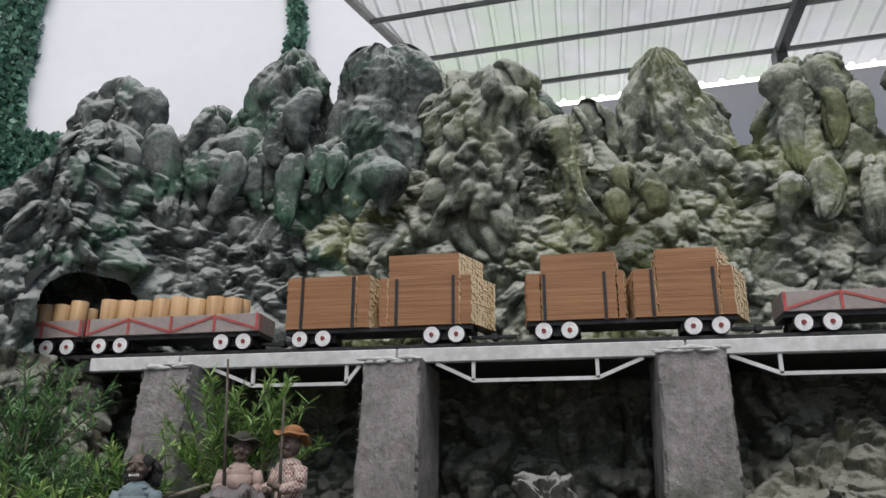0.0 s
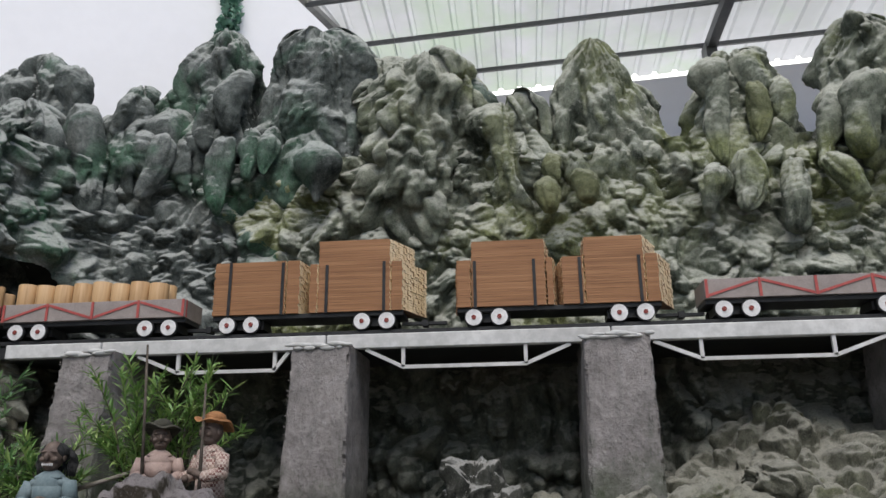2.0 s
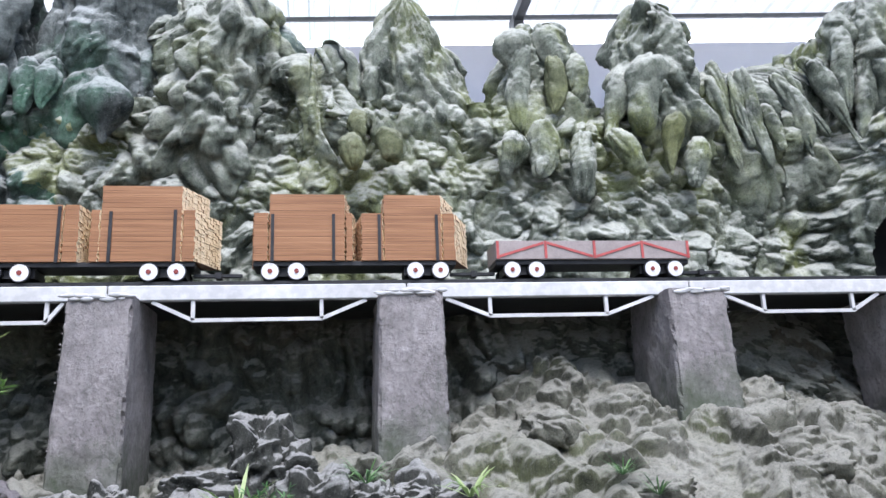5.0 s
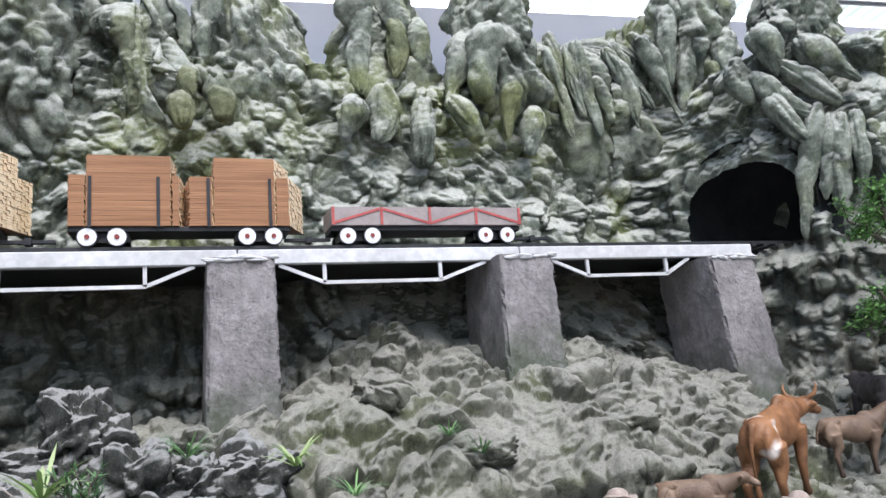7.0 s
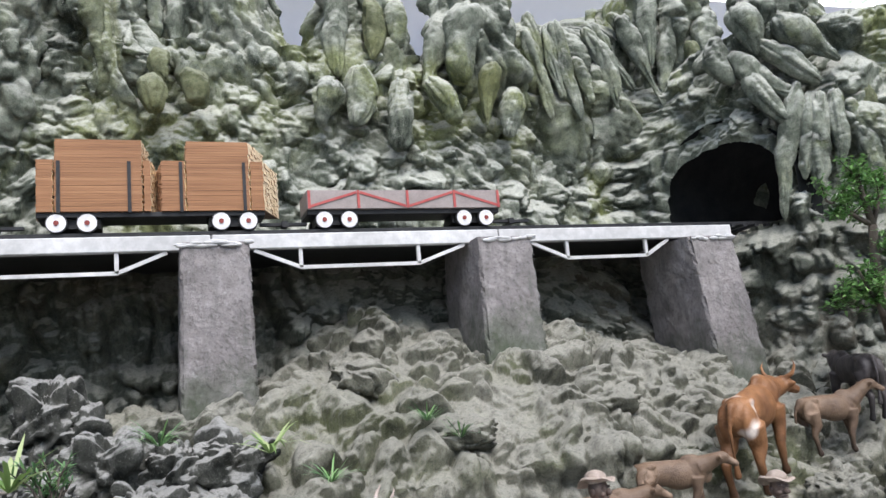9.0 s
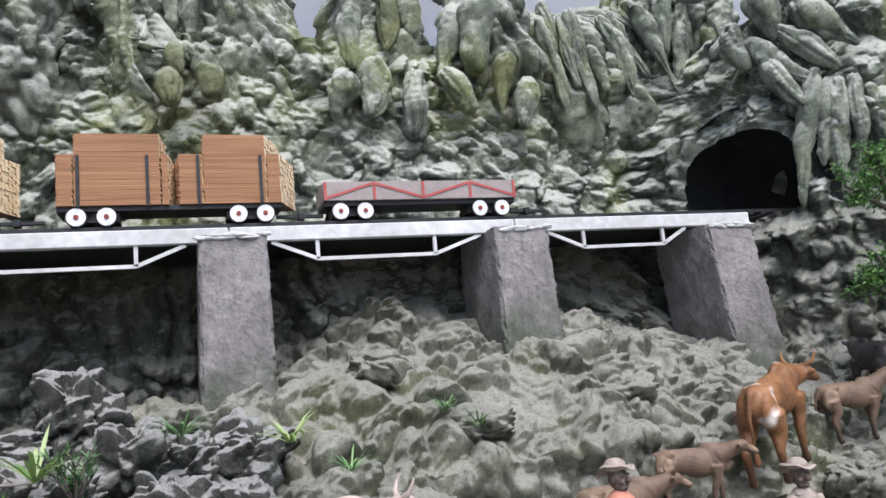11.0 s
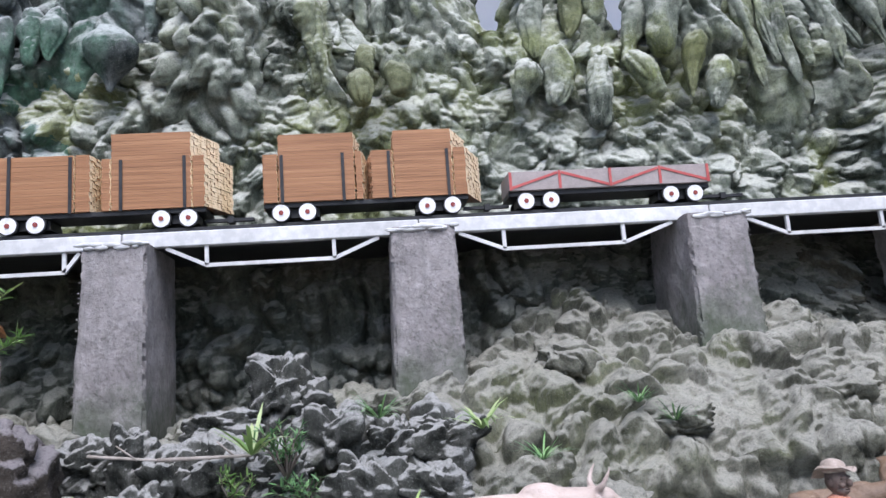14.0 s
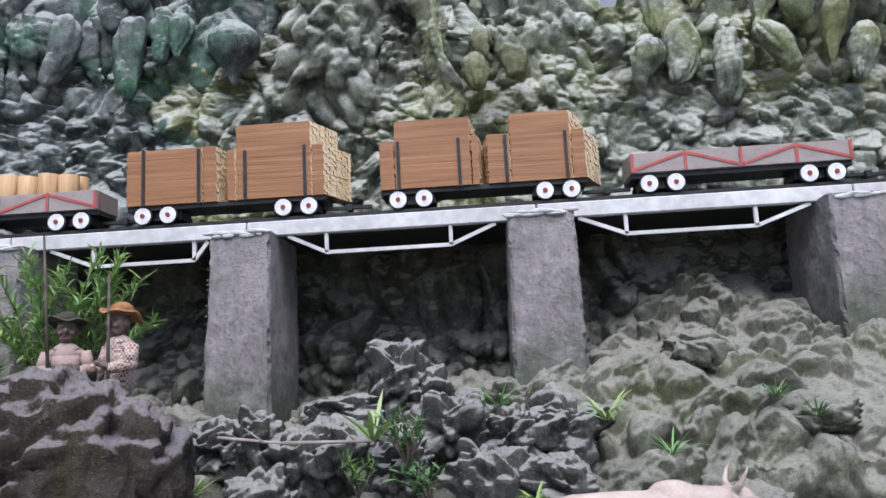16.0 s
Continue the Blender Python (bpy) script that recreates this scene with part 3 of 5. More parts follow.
def lobe(a, b, r, seed, material=None, tip=0.35, name="rock_lobe"):
    """A long rounded lobe from its thick end a to its thin end b."""
    a, b = np.array(a, float), np.array(b, float)
    nt, nz = 44, 52
    ax = b - a
    L = np.linalg.norm(ax)
    ax = ax / L
    u = np.cross(ax, (0, 1, 0.2))
    u /= np.linalg.norm(u)
    w = np.cross(ax, u)
    th = np.linspace(0, 2 * math.pi, nt, endpoint=False)[:, None]
    v = np.linspace(0, 1, nz)[None, :]
    R = r * (np.sqrt(np.clip(1 - (2 * v - 1) ** 2, 0, 1)) ** 0.8) * (1 - (1 - tip) * v ** 1.2) * 1.25
    bend = np.random.RandomState(seed).uniform(-0.5, 0.5, 2) * r
    X = a + ax * (v * L)[..., None] + (np.sin(math.pi * v)[..., None] * (u * bend[0] + w * bend[1])) + u * (R * np.cos(th))[..., None] + w * (R * np.sin(th))[..., None]
    P = X.reshape(-1, 3)
    N = normals_of(X, True).reshape(-1, 3)
    cap = np.clip(R / r / 0.4, 0, 1).repeat(nt, 0).reshape(-1) if R.shape[0] == 1 else np.clip(R / r / 0.4, 0, 1).reshape(-1)
    along = np.stack([(th * r * 1.2 + 0 * v).ravel(), np.zeros(nt * nz), (v * L + 0 * th).ravel() * 0.3], 1)
    crease = np.abs(vnoise(warp(along, 0.1, 0.02, seed), 0.05, seed + 3)) ** 0.7
    rel = 0.5 * r * vnoise(P, 0.2, seed + 5) + 0.026 * crease + 0.006 * np.abs(vnoise(P, 0.045, seed + 7)) + 0.004 * vnoise(P, 0.02, seed + 9) - 0.01
    P = P + N * (rel * cap)[:, None]
    return part(name, mesh_of(name, P, grid_faces(nt, nz, True), material or ROCK), None, cliff)


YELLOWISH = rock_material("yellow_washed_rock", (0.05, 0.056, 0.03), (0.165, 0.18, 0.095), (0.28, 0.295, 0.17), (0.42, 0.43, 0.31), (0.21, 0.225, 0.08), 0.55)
# lobes: x and z of the thick end, x and z of the thin end, y, radius
HANGING = [
    (2.21, 3.94, 2.32, 3.31, 4.75, 0.056), (2.38, 3.99, 2.43, 3.46, 4.75, 0.056), (2.44, 3.98, 2.53, 3.30, 4.72, 0.063), (2.58, 3.72, 2.62, 3.42, 4.70, 0.048),
    (2.70, 3.98, 2.82, 3.61, 4.75, 0.056), (2.78, 3.86, 2.84, 3.39, 4.72, 0.056), (2.77, 4.03, 3.03, 3.56, 4.78, 0.060), (3.02, 4.08, 3.26, 3.44, 4.75, 0.073),
    (3.29, 4.35, 3.18, 3.76, 4.75, 0.073), (3.50, 4.37, 3.25, 3.55, 4.75, 0.073), (3.74, 4.12, 3.61, 3.80, 4.65, 0.078), (3.00, 4.17, 3.19, 3.85, 4.85, 0.061), (2.30, 4.10, 2.38, 3.7, 4.85, 0.07)]
ROOTS = [  # as above, with a y for each end
    (3.71, 3.21, 3.51, 2.41, 3.87, 3.97, 0.072), (3.76, 3.14, 3.62, 2.64, 3.84, 3.87, 0.063), (3.79, 3.12, 3.68, 2.56, 3.81, 3.83, 0.063), (3.88, 3.13, 3.79, 2.62, 3.76, 3.77, 0.062),
    (3.93, 3.05, 3.98, 2.59, 3.72, 3.64, 0.060), (3.53, 3.58, 3.82, 3.27, 4.05, 3.81, 0.076), (3.46, 3.49, 3.72, 3.17, 4.14, 3.87, 0.078), (3.50, 3.31, 3.63, 2.99, 4.06, 3.90, 0.068),
    (3.68, 3.66, 3.94, 3.40, 3.93, 3.75, 0.094), (3.41, 3.62, 3.45, 3.38, 4.23, 4.15, 0.098), (3.51, 3.76, 3.55, 3.53, 4.10, 4.02, 0.102), (3.77, 3.60, 3.80, 3.48, 3.88, 3.84, 0.097)]
CROWN = [
    (0.89, 4.12, 0.85, 3.59, 4.80, 0.102), (1.29, 4.11, 1.27, 3.82, 4.85, 0.075), (1.20, 3.73, 1.20, 3.53, 4.86, 0.144), (0.90, 4.26, 0.89, 4.06, 4.90, 0.125),
    (1.09, 4.26, 1.21, 4.11, 4.90, 0.125), (0.98, 3.51, 0.91, 3.22, 4.65, 0.110), (1.24, 3.44, 1.17, 3.07, 4.65, 0.104), (0.79, 3.40, 0.70, 3.20, 4.65, 0.081),
    (2.02, 3.40, 1.93, 3.16, 4.65, 0.084), (1.44, 3.46, 1.58, 3.25, 4.65, 0.091), (1.81, 3.98, 1.65, 3.57, 4.70, 0.149), (1.58, 3.94, 1.42, 3.50, 4.75, 0.084), (2.05, 3.99, 2.10, 3.62, 4.75, 0.094)]
DARK = [
    (-2.34, 3.80, -2.34, 3.37, 4.70, 0.120), (-2.19, 3.92, -2.17, 3.60, 4.75, 0.060), (-2.04, 3.93, -2.07, 3.63, 4.75, 0.066), (-2.79, 4.10, -2.87, 3.62, 4.85, 0.158),
    (-2.77, 3.84, -2.88, 3.50, 4.70, 0.093), (-3.32, 4.02, -3.13, 3.38, 4.60, 0.143), (-3.47, 3.97, -3.68, 3.69, 4.60, 0.123), (-3.93, 4.46, -3.89, 4.18, 4.90, 0.132),
    (-3.60, 4.47, -3.57, 4.20, 4.90, 0.132), (-3.16, 3.95, -3.11, 3.65, 4.95, 0.104), (-2.51, 4.22, -2.51, 3.88, 4.85, 0.096), (-2.32, 4.38, -2.38, 4.04, 4.85, 0.117),
    (-2.96, 3.53, -2.98, 3.29, 4.75, 0.053), (-1.72, 3.72, -1.68, 3.41, 4.65, 0.130)]
YELLOWS = [(1.12, 4.06, 1.08, 3.70, 4.78, 0.080), (3.51, 3.86, 3.50, 3.45, 4.62, 0.058), (1.89, 3.57, 1.77, 3.22, 4.62, 0.080), (3.95, 3.15, 3.94, 2.72, 3.62, 0.075),
           (-0.20, 3.52, -0.18, 3.40, 4.55, 0.07), (-0.05, 3.36, -0.02, 3.25, 4.5, 0.075), (-0.26, 3.32, -0.24, 3.20, 4.5, 0.08)]
for k, (rows, mat) in enumerate(((HANGING, ROCK), (CROWN, ROCK), (DARK, ROCK_COOL), (YELLOWS, YELLOWISH))):
    for i, (xa, za, xb, zb, y, r) in enumerate(rows):
        lobe((xa, y + 0.05, za + 0.7 * r), (xb, y - 0.03, zb - 0.5 * r), 0.85 * r, 200 + 40 * k + i, mat, 0.5)
for i, (xa, za, xb, zb, ya, yb, r) in enumerate(ROOTS):
    lobe((xa - 0.12, ya - 0.05, za + 0.7 * r), (xb - 0.12, yb - 0.07, zb - 0.5 * r), 0.8 * r, 260 + i, ROCK, 0.5)
for a, b in (((-0.72, 4.98, 4.36), (-0.66, 4.98, 4.0)), ((-0.66, 5.05, 4.30), (-0.62, 5.05, 3.98))):
    lobe(a, b, 0.10, 300, ROCK_COOL, 0.8)

# ---- slope in front ----
def ground_z(x, y):
    zb = np.interp(x, [-5, -3, -1.45, -0.6, 0.0, 0.75, 1.5, 2.2, 3.0, 3.6, 5], [1.7, 1.6, 1.42, 1.42, 1.53, 1.72, 1.78, 1.70, 1.53, 1.64, 1.7])
    drop = np.interp(3.9 - y, [-0.9, 0.0, 0.5, 0.9, 1.4, 2.2], [-0.12, 0.0, 0.24, 0.55, 0.85, 1.0])
    zb = zb + 0.22 * np.exp(-((x - 0.85) / 0.32) ** 2) * np.clip((y - 3.9) / 0.5, 0, 1)
    ledge = np.interp(3.9 - y + 0.06 * np.clip((x - 2.3) / 0.4, 0, 1), [-0.9, 0.0, 0.3, 0.55, 0.68, 0.76, 0.9, 1.4, 2.2], [-0.14, 0.0, 0.18, 0.40, 0.52, 0.76, 0.87, 1.0, 1.1])
    right = np.clip((x - 0.3) / 0.5, 0, 1)
    return zb - drop * (1 - right) - ledge * right


def slope_sheet():
    nu, nv = 960, 400
    xs = np.linspace(-3.6, 4.3, nu)[:, None]
    ys = np.linspace(2.1, 4.8, nv)[None, :]
    X = np.stack([xs + 0 * ys, ys + 0 * xs, ground_z(xs + 0 * ys, ys + 0 * xs)], -1)
    N = -normals_of(X) if normals_of(X)[0, 0, 2] < 0 else normals_of(X)
    P = X.reshape(-1, 3)
    run = np.linalg.norm(np.diff(X, axis=1, prepend=X[:, :1]), axis=2)
    run = np.cumsum(run[:, ::-1], axis=1)[:, ::-1]
    Q = np.stack([P[:, 0], np.zeros(nu * nv), run.ravel()], 1)
    d = lump_relief(Q, 80, 0.85, 1.2, 1.1, 0.45, 1.0)
    d = d - np.percentile(d, 60)
    Y = P + N.reshape(-1, 3) * d[:, None]
    Y += np.maximum(d, 0)[:, None] * np.array((0.0, -0.12, -0.22))
    # a dark hollow runs below the ledge
    under = np.exp(-((3.9 - P[:, 1] - 0.88) / 0.08) ** 2) * np.clip((P[:, 0] - 0.4) / 0.3, 0, 1)
    Y[:, 1] += 0.20 * under
    Y = Y.reshape(nu, nv, 3)
    Y[:, 0, 2] = 0.0          # the front of the bed goes down to the floor
    return Y.reshape(-1, 3), grid_faces(nu, nv)


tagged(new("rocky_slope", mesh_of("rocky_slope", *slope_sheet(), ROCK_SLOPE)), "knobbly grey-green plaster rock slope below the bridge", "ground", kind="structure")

# ---- bridge ----
def pier(x, w, ztop, zbot, lean=0.0, flare=0.02):
    bm = bmesh.new()
    y0, y1 = 3.88, 4.42
    # a shaft of many small faces, so that the arrises can be chipped and the mortar uneven
    nz_, nx_, ny_ = 60, 22, 26
    us = [(-1 + 2 * i / nx_, 0.0) for i in range(nx_)] + [(1.0, i / ny_) for i in range(ny_)] + [(1 - 2 * i / nx_, 1.0) for i in range(nx_)] + [(-1.0, 1 - i / ny_) for i in range(ny_)]
    pts, inw = [], []
    for i in range(nz_ + 1):
        f = i / nz_
        for u, v in us:
            ya = y0 - 0.06 * f
            pts.append((x + lean * f + u * (w / 2 + flare * f), ya + (y1 - ya) * v, ztop + (zbot - ztop) * f))
            edge = min(1 - abs(u), 1.0) * w / 2 + min(v, 1 - v) * (y1 - y0)
            inw.append((-u if abs(u) > 0.99 else 0.0, (1.0 if v < 0.01 else (-1.0 if v > 0.99 else 0.0)), edge))
    A, I = np.array(pts), np.array(inw)
    chip = 0.016 * np.clip(1 - I[:, 2] / 0.012, 0, 1) * np.clip(0.55 + 1.2 * vnoise(A, 0.035, 900), 0.15, 1.3)
    rough = 0.004 * vnoise(A, 0.06, 901) + 0.0025 * vnoise(A, 0.02, 902)
    A[:, :2] += I[:, :2] * (chip + rough)[:, None]
    m_ = len(us)
    V_ = [bm.verts.new(p) for p in A]
    for i in range(nz_):
        for k in range(m_):
            k2 = (k + 1) % m_
            bm.faces.new((V_[i * m_ + k], V_[i * m_ + k2], V_[(i + 1) * m_ + k2], V_[(i + 1) * m_ + k]))
    bm.faces.new(V_[:m_][::-1])
    bm.faces.new(V_[-m_:])
    bmesh.ops.recalc_face_normals(bm, faces=bm.faces)
    bmesh.ops.translate(bm, vec=(-x, -4.2, -zbot), verts=bm.verts)
    ob = thing("bridge_pier", "rough grey concrete bridge pier with mossy foot", "pier", "bridge piers", at=(x, 4.2, zbot))
    part("shaft", bm, CONCRETE, ob)
    rs = random.Random(int(x * 100))
    bm = bmesh.new()
    for _ in range(16):
        u = rs.uniform(-w / 2, w / 2)
        ret = bmesh.ops.create_icosphere(bm, subdivisions=2, radius=1.0)
        m = pose(u, -0.325 + rs.uniform(-0.004, 0.004), ztop - zbot - rs.uniform(0.0, 0.02)) @ Matrix.Diagonal((rs.uniform(0.015, 0.05), 0.012, rs.uniform(0.006, 0.014), 1))
        bmesh.ops.transform(bm, matrix=m, verts=ret["verts"])
    tagged(part("mortar_smear", bm, WHITE, ob, "white mortar squeezed out at the top"), kind="stuff")
    # rough arris where the shutter boards met
    bm = bmesh.new()
    for sx in (-1, 1):
        for _ in range(26):
            f = rs.random()
            r = rs.uniform(0.002, 0.006)
            ret = bmesh.ops.create_icosphere(bm, subdivisions=1, radius=r)
            bmesh.ops.translate(bm, vec=(lean * f + sx * (w / 2 + flare * f - 0.002), -0.32 - 0.06 * f + rs.uniform(0, 0.006), (ztop - zbot) * (1 - f)), verts=ret["verts"])
    tagged(part("rough_edge", bm, CONCRETE, ob), kind="stuff")
    return ob


pier(-2.62, 0.27, 2.31, 1.35, -0.04)
pier(-1.42, 0.29, 2.31, 1.1, -0.02)
pier(0.01, 0.31, 2.32, 1.2, -0.01)
pier(1.48, 0.31, 2.315, 1.4, -0.01)
pier(2.80, 0.31, 2.29, 1.15, 0.11)

bridge = thing("railway_bridge", "white painted bridge girder with open trusses below", "bridge")
SPANS = [(-3.15, -2.62), (-2.617, -1.423), (-1.42, 0.0), (0.003, 1.5), (1.503, 3.06)]
for a, b in SPANS:
    bm = bmesh.new()
    box(bm, a, b - 0.003, 4.0, 4.05, 2.305, 2.378, 0.004)
    part("girder", bm, WHITE, bridge)
for a, b, l, r in ((-2.62, -1.42, -2.2, -1.69), (-1.42, 0.0, -1.03, -0.42), (0.0, 1.5, 0.425, 1.04), (1.5, 2.8, 1.92, 2.44)):
    bm = bmesh.new()
    t = 0.018
    bar(bm, (l - 0.005, 4.02, 2.209), (r + 0.005, 4.02, 2.209), t, t)
    bar(bm, (l, 4.02, 2.209), (l, 4.02, 2.306), t, t)
    bar(bm, (r, 4.02, 2.209), (r, 4.02, 2.306), t, t)
    bar(bm, (l, 4.02, 2.209), (a + 0.20, 4.02, 2.30), t, t)
    bar(bm, (r, 4.02, 2.209), (b - 0.20, 4.02, 2.30), t, t)
    part("truss", bm, WHITE, bridge, "thin white truss frame")
# Deck runs back into the rock to block light on the wall below.
bm = bmesh.new()
box(bm, -3.24, 3.1, 4.052, 5.1, 2.315, 2.375)
part("deck", bm, BLACK, bridge, "dark deck under the track, run back to block light")

RAIL_Z = 2.412
track = thing("railway_track", "narrow black model railway track on sleepers", "track")
for y in (4.085, 4.255):
    bm = bmesh.new()
    box(bm, -5.0, 5.0, y - 0.008, y + 0.008, 2.392, RAIL_Z)
    part("rail", bm, BLACK, track)
bm = bmesh.new()
box(bm, 0, 0.03, 4.05, 4.29, 2.376, 2.392)
first = part("sleeper", bm, BLACK, track)
for i in range(1, 108):
    o = new("sleeper", first.data)
    o.parent = track
    o.location.x = -4.9 + 0.09 * i
first.location.x = -4.9

# ---- train ----
SHIFT = -0.80               # how far the train has run into the left tunnel
WY0, WY1 = 4.055, 4.285     # the wagons' near and far sides


def wheel(parent, x, y, side):
    w = new("wheel")
    w.parent = parent
    w.location = (x, y, RAIL_Z + 0.047)
    bm = bmesh.new()
    rod(bm, (0, -0.012, 0), (0, 0.012, 0), 0.047, n=28)
    part("tyre", bm, BLACK, w)
    bm = bmesh.new()
    rod(bm, (0, side * 0.011, 0), (0, side * 0.016, 0), 0.042, n=28)
    part("disc", bm, TYRE, w, "white painted wheel disc")
    bm = bmesh.new()
    rod(bm, (0, side * 0.015, 0), (0, side * 0.021, 0), 0.012, n=12)
    part("hub", bm, RUST, w)
    return w


def running_gear(wagon, length):
    bm = bmesh.new()
    box(bm, 0.0, length, WY0 + 0.02, WY1 - 0.02, 2.487, 2.512, 0.003)
    box(bm, 0.05, 0.27, WY0 + 0.05, WY1 - 0.05, 2.44, 2.486)
    box(bm, length - 0.27, length - 0.05, WY0 + 0.05, WY1 - 0.05, 2.44, 2.486)
    part("chassis", bm, BLACK, wagon, "black chassis")
    for x in (0.085, 0.215, length - 0.215, length - 0.085):
        for y, s in ((WY0 + 0.022, -1), (WY1 - 0.022, 1)):
            wheel(wagon, x, y, s)
    bm = bmesh.new()
    box(bm, length - 0.02, length + 0.22, 4.155, 4.185, 2.45, 2.465)
    box(bm, length + 0.09, length + 0.12, 4.14, 4.20, 2.44, 2.472)
    part("coupling", bm, BLACK, wagon)


def flat_wagon(x, length, label):
    wagon = thing("goods_wagon", label, "wagon", "train wagons", at=(x, 0, 0))
    running_gear(wagon, length)
    z0, z1 = 2.513, 2.612
    for name, (a, b, c, d) in (("side_board", (0, length, WY0, WY0 + 0.012)), ("side_board", (0, length, WY1 - 0.012, WY1)),
                               ("end_board", (0, 0.012, WY0 + 0.0125, WY1 - 0.0125)), ("end_board", (length - 0.012, length, WY0 + 0.0125, WY1 - 0.0125))):
        bm = bmesh.new()
        box(bm, a, b, c, d, z0, z1, 0.002)
        part(name, bm, GREY, wagon)
    bm = bmesh.new()
    box(bm, 0.0125, length - 0.0125, WY0 + 0.0125, WY1 - 0.0125, z0, z0 + 0.01)
    part("wagon_floor", bm, GREY, wagon)
    n, y = 4, WY0 - 0.003
    bm = bmesh.new()
    step = length / n
    for i in range(n):
        lo, hi = (x0 := i * step), (i + 1) * step
        a, b = ((lo, z0 + 0.012), (hi, z1 - 0.012)) if i % 2 == 0 else ((lo, z1 - 0.012), (hi, z0 + 0.012))
        bar(bm, (a[0] + 0.01, y, a[1]), (b[0] - 0.01, y, b[1]), 0.003, 0.013)
    for xx in (0.009, step, 2 * step, 3 * step, length - 0.009):
        bar(bm, (xx, y - 0.002, z0 + 0.002), (xx, y - 0.002, z1 - 0.002), 0.003, 0.014)
    part("zigzag_stripe", bm, RED, wagon, "red painted zigzag brace")
    bm = bmesh.new()
    bar(bm, (length + 0.002, WY0 + 0.02, z0 + 0.002), (length + 0.002, WY0 + 0.02, z1 - 0.002), 0.012, 0.003)
    part("end_stripe", bm, RED, wagon)
    return wagon


def logs(x, length, count):
    """Upright peeled log rounds in a wagon."""
    step = (length - 0.06) / count
    for i in range(count):
        for y in (WY0 + 0.068, WY1 - 0.068):
            r = min(0.056, step / 2 - 0.002) + random.uniform(-0.002, 0.001)
            h = 0.2 + random.uniform(-0.012, 0.012)
            bm = bmesh.new()
            bmesh.ops.create_cone(bm, cap_ends=True, segments=20, radius1=r, radius2=r * 0.985, depth=h)
            bmesh.ops.bevel(bm, geom=[e for e in bm.edges if abs(e.verts[0].co.z - e.verts[1].co.z) < 1e-5], offset=0.002, segments=1, affect="EDGES")
            bmesh.ops.translate(bm, vec=(0, 0, h / 2), verts=bm.verts)
            for f in bm.faces:
                f.smooth = len(f.verts) == 4
            me = bpy.data.meshes.new("log_round")
            bm.to_mesh(me)
            bm.free()
            me.materials.append(LOG)
            ob = new("log_round", me)
            ob.matrix_world = pose(x + 0.03 + step * (i + 0.5), y, 2.5235, 0, 0, random.uniform(0, 360))
            tagged(ob, "short upright round of pale peeled log in a wagon", "log", "log rounds in the wagons")


def board(verts, faces, mats, name, ob):
    me = mesh_of(name, verts, faces, PLANK, False)
    me.materials.append(PLANK_END)
    me.polygons.foreach_set("material_index", np.array(mats, dtype=np.int32))
    return part(name, me, None, ob)


def stack(x, a, b, tops, seed, fan=0.03):
    """A lumber stack of thin boards between a and b; tops: steps of (from, to, height)."""
    rs = random.Random(seed)
    ob = thing("lumber_stack", "stack of thin orange-brown pine boards held by dark straps", "lumber", "lumber stacks", at=(x, 0, 0))
    t, rows = 0.0125, 9
    wy = (WY1 - WY0 - 0.01) / rows
    verts, faces, mats = [], [], []
    for lo, hi, top in tops:
        z = 2.5125
        while z + t <= top + 1e-4:
            for k in range(rows):
                # the stack's ends run askew: each row behind sticks out a little further
                e0 = lo + rs.uniform(0, 0.006) - (0.025 * k / rows if lo == a else 0)
                e1 = hi - rs.uniform(0, 0.007) + fan * k / rows
                y0, y1 = WY0 + 0.005 + k * wy + (0 if k == 0 else 0.0006), WY0 + 0.005 + (k + 1) * wy - 0.0006
                if k == 0:
                    y0 += rs.uniform(-0.0006, 0.0006)
                n0 = len(verts)
                verts += [(xx, yy, zz) for zz in (z, z + t - 0.0009) for xx, yy in ((e0, y0), (e1, y0), (e1 + fan / rows, y1), (e0, y1))]
                for f, m in (((0, 3, 2, 1), 0), ((4, 5, 6, 7), 0), ((0, 1, 5, 4), 0), ((2, 3, 7, 6), 0), ((1, 2, 6, 5), 1), ((3, 0, 4, 7), 1)):
                    faces.append(tuple(n0 + q for q in f))
                    mats.append(m)
                if k == 0:
                    board(verts[n0:], [tuple(q - n0 for q in f) for f in faces[-6:]], mats[-6:], "board", ob)
                    del verts[n0:], faces[-6:], mats[-6:]
            z += t
    tagged(board(verts, faces, mats, "lumber_core", ob), kind="stuff")
    for f, top in ((0.19, tops[0][2]), (0.80, tops[-1][2])):
        xx = a + (b - a) * f
        bm = bmesh.new()
        box(bm, xx - 0.008, xx + 0.008, WY0 - 0.002, WY0 + 0.003, 2.505, top - 0.01)
        part("strap", bm, BLACK, ob, "dark strap")
    return ob


def lumber_wagon(x, length):
    wagon = thing("lumber_wagon", "black flat railway wagon with white wheels carrying lumber", "wagon", "train wagons", at=(x, 0, 0))
    running_gear(wagon, length)
    return wagon


X0 = SHIFT
flat_wagon(-3.47 + X0, 1.0, "grey goods wagon with red zigzag braces, full of logs")
logs(-3.47 + X0, 1.0, 9)
flat_wagon(-2.44 + X0, 1.03, "grey goods wagon with red zigzag braces, full of logs")
logs(-2.44 + X0, 1.03 - 0.10, 8)
lumber_wagon(-1.26 + X0, 1.02)
stack(-1.26 + X0, 0.0, 0.47, [(0.0, 0.395, 2.812), (0.396, 0.47, 2.80)], 1)
stack(-1.26 + X0, 0.52, 1.02, [(0.52, 0.566, 2.775), (0.567, 0.955, 2.90), (0.956, 1.02, 2.785)], 2, 0.10)
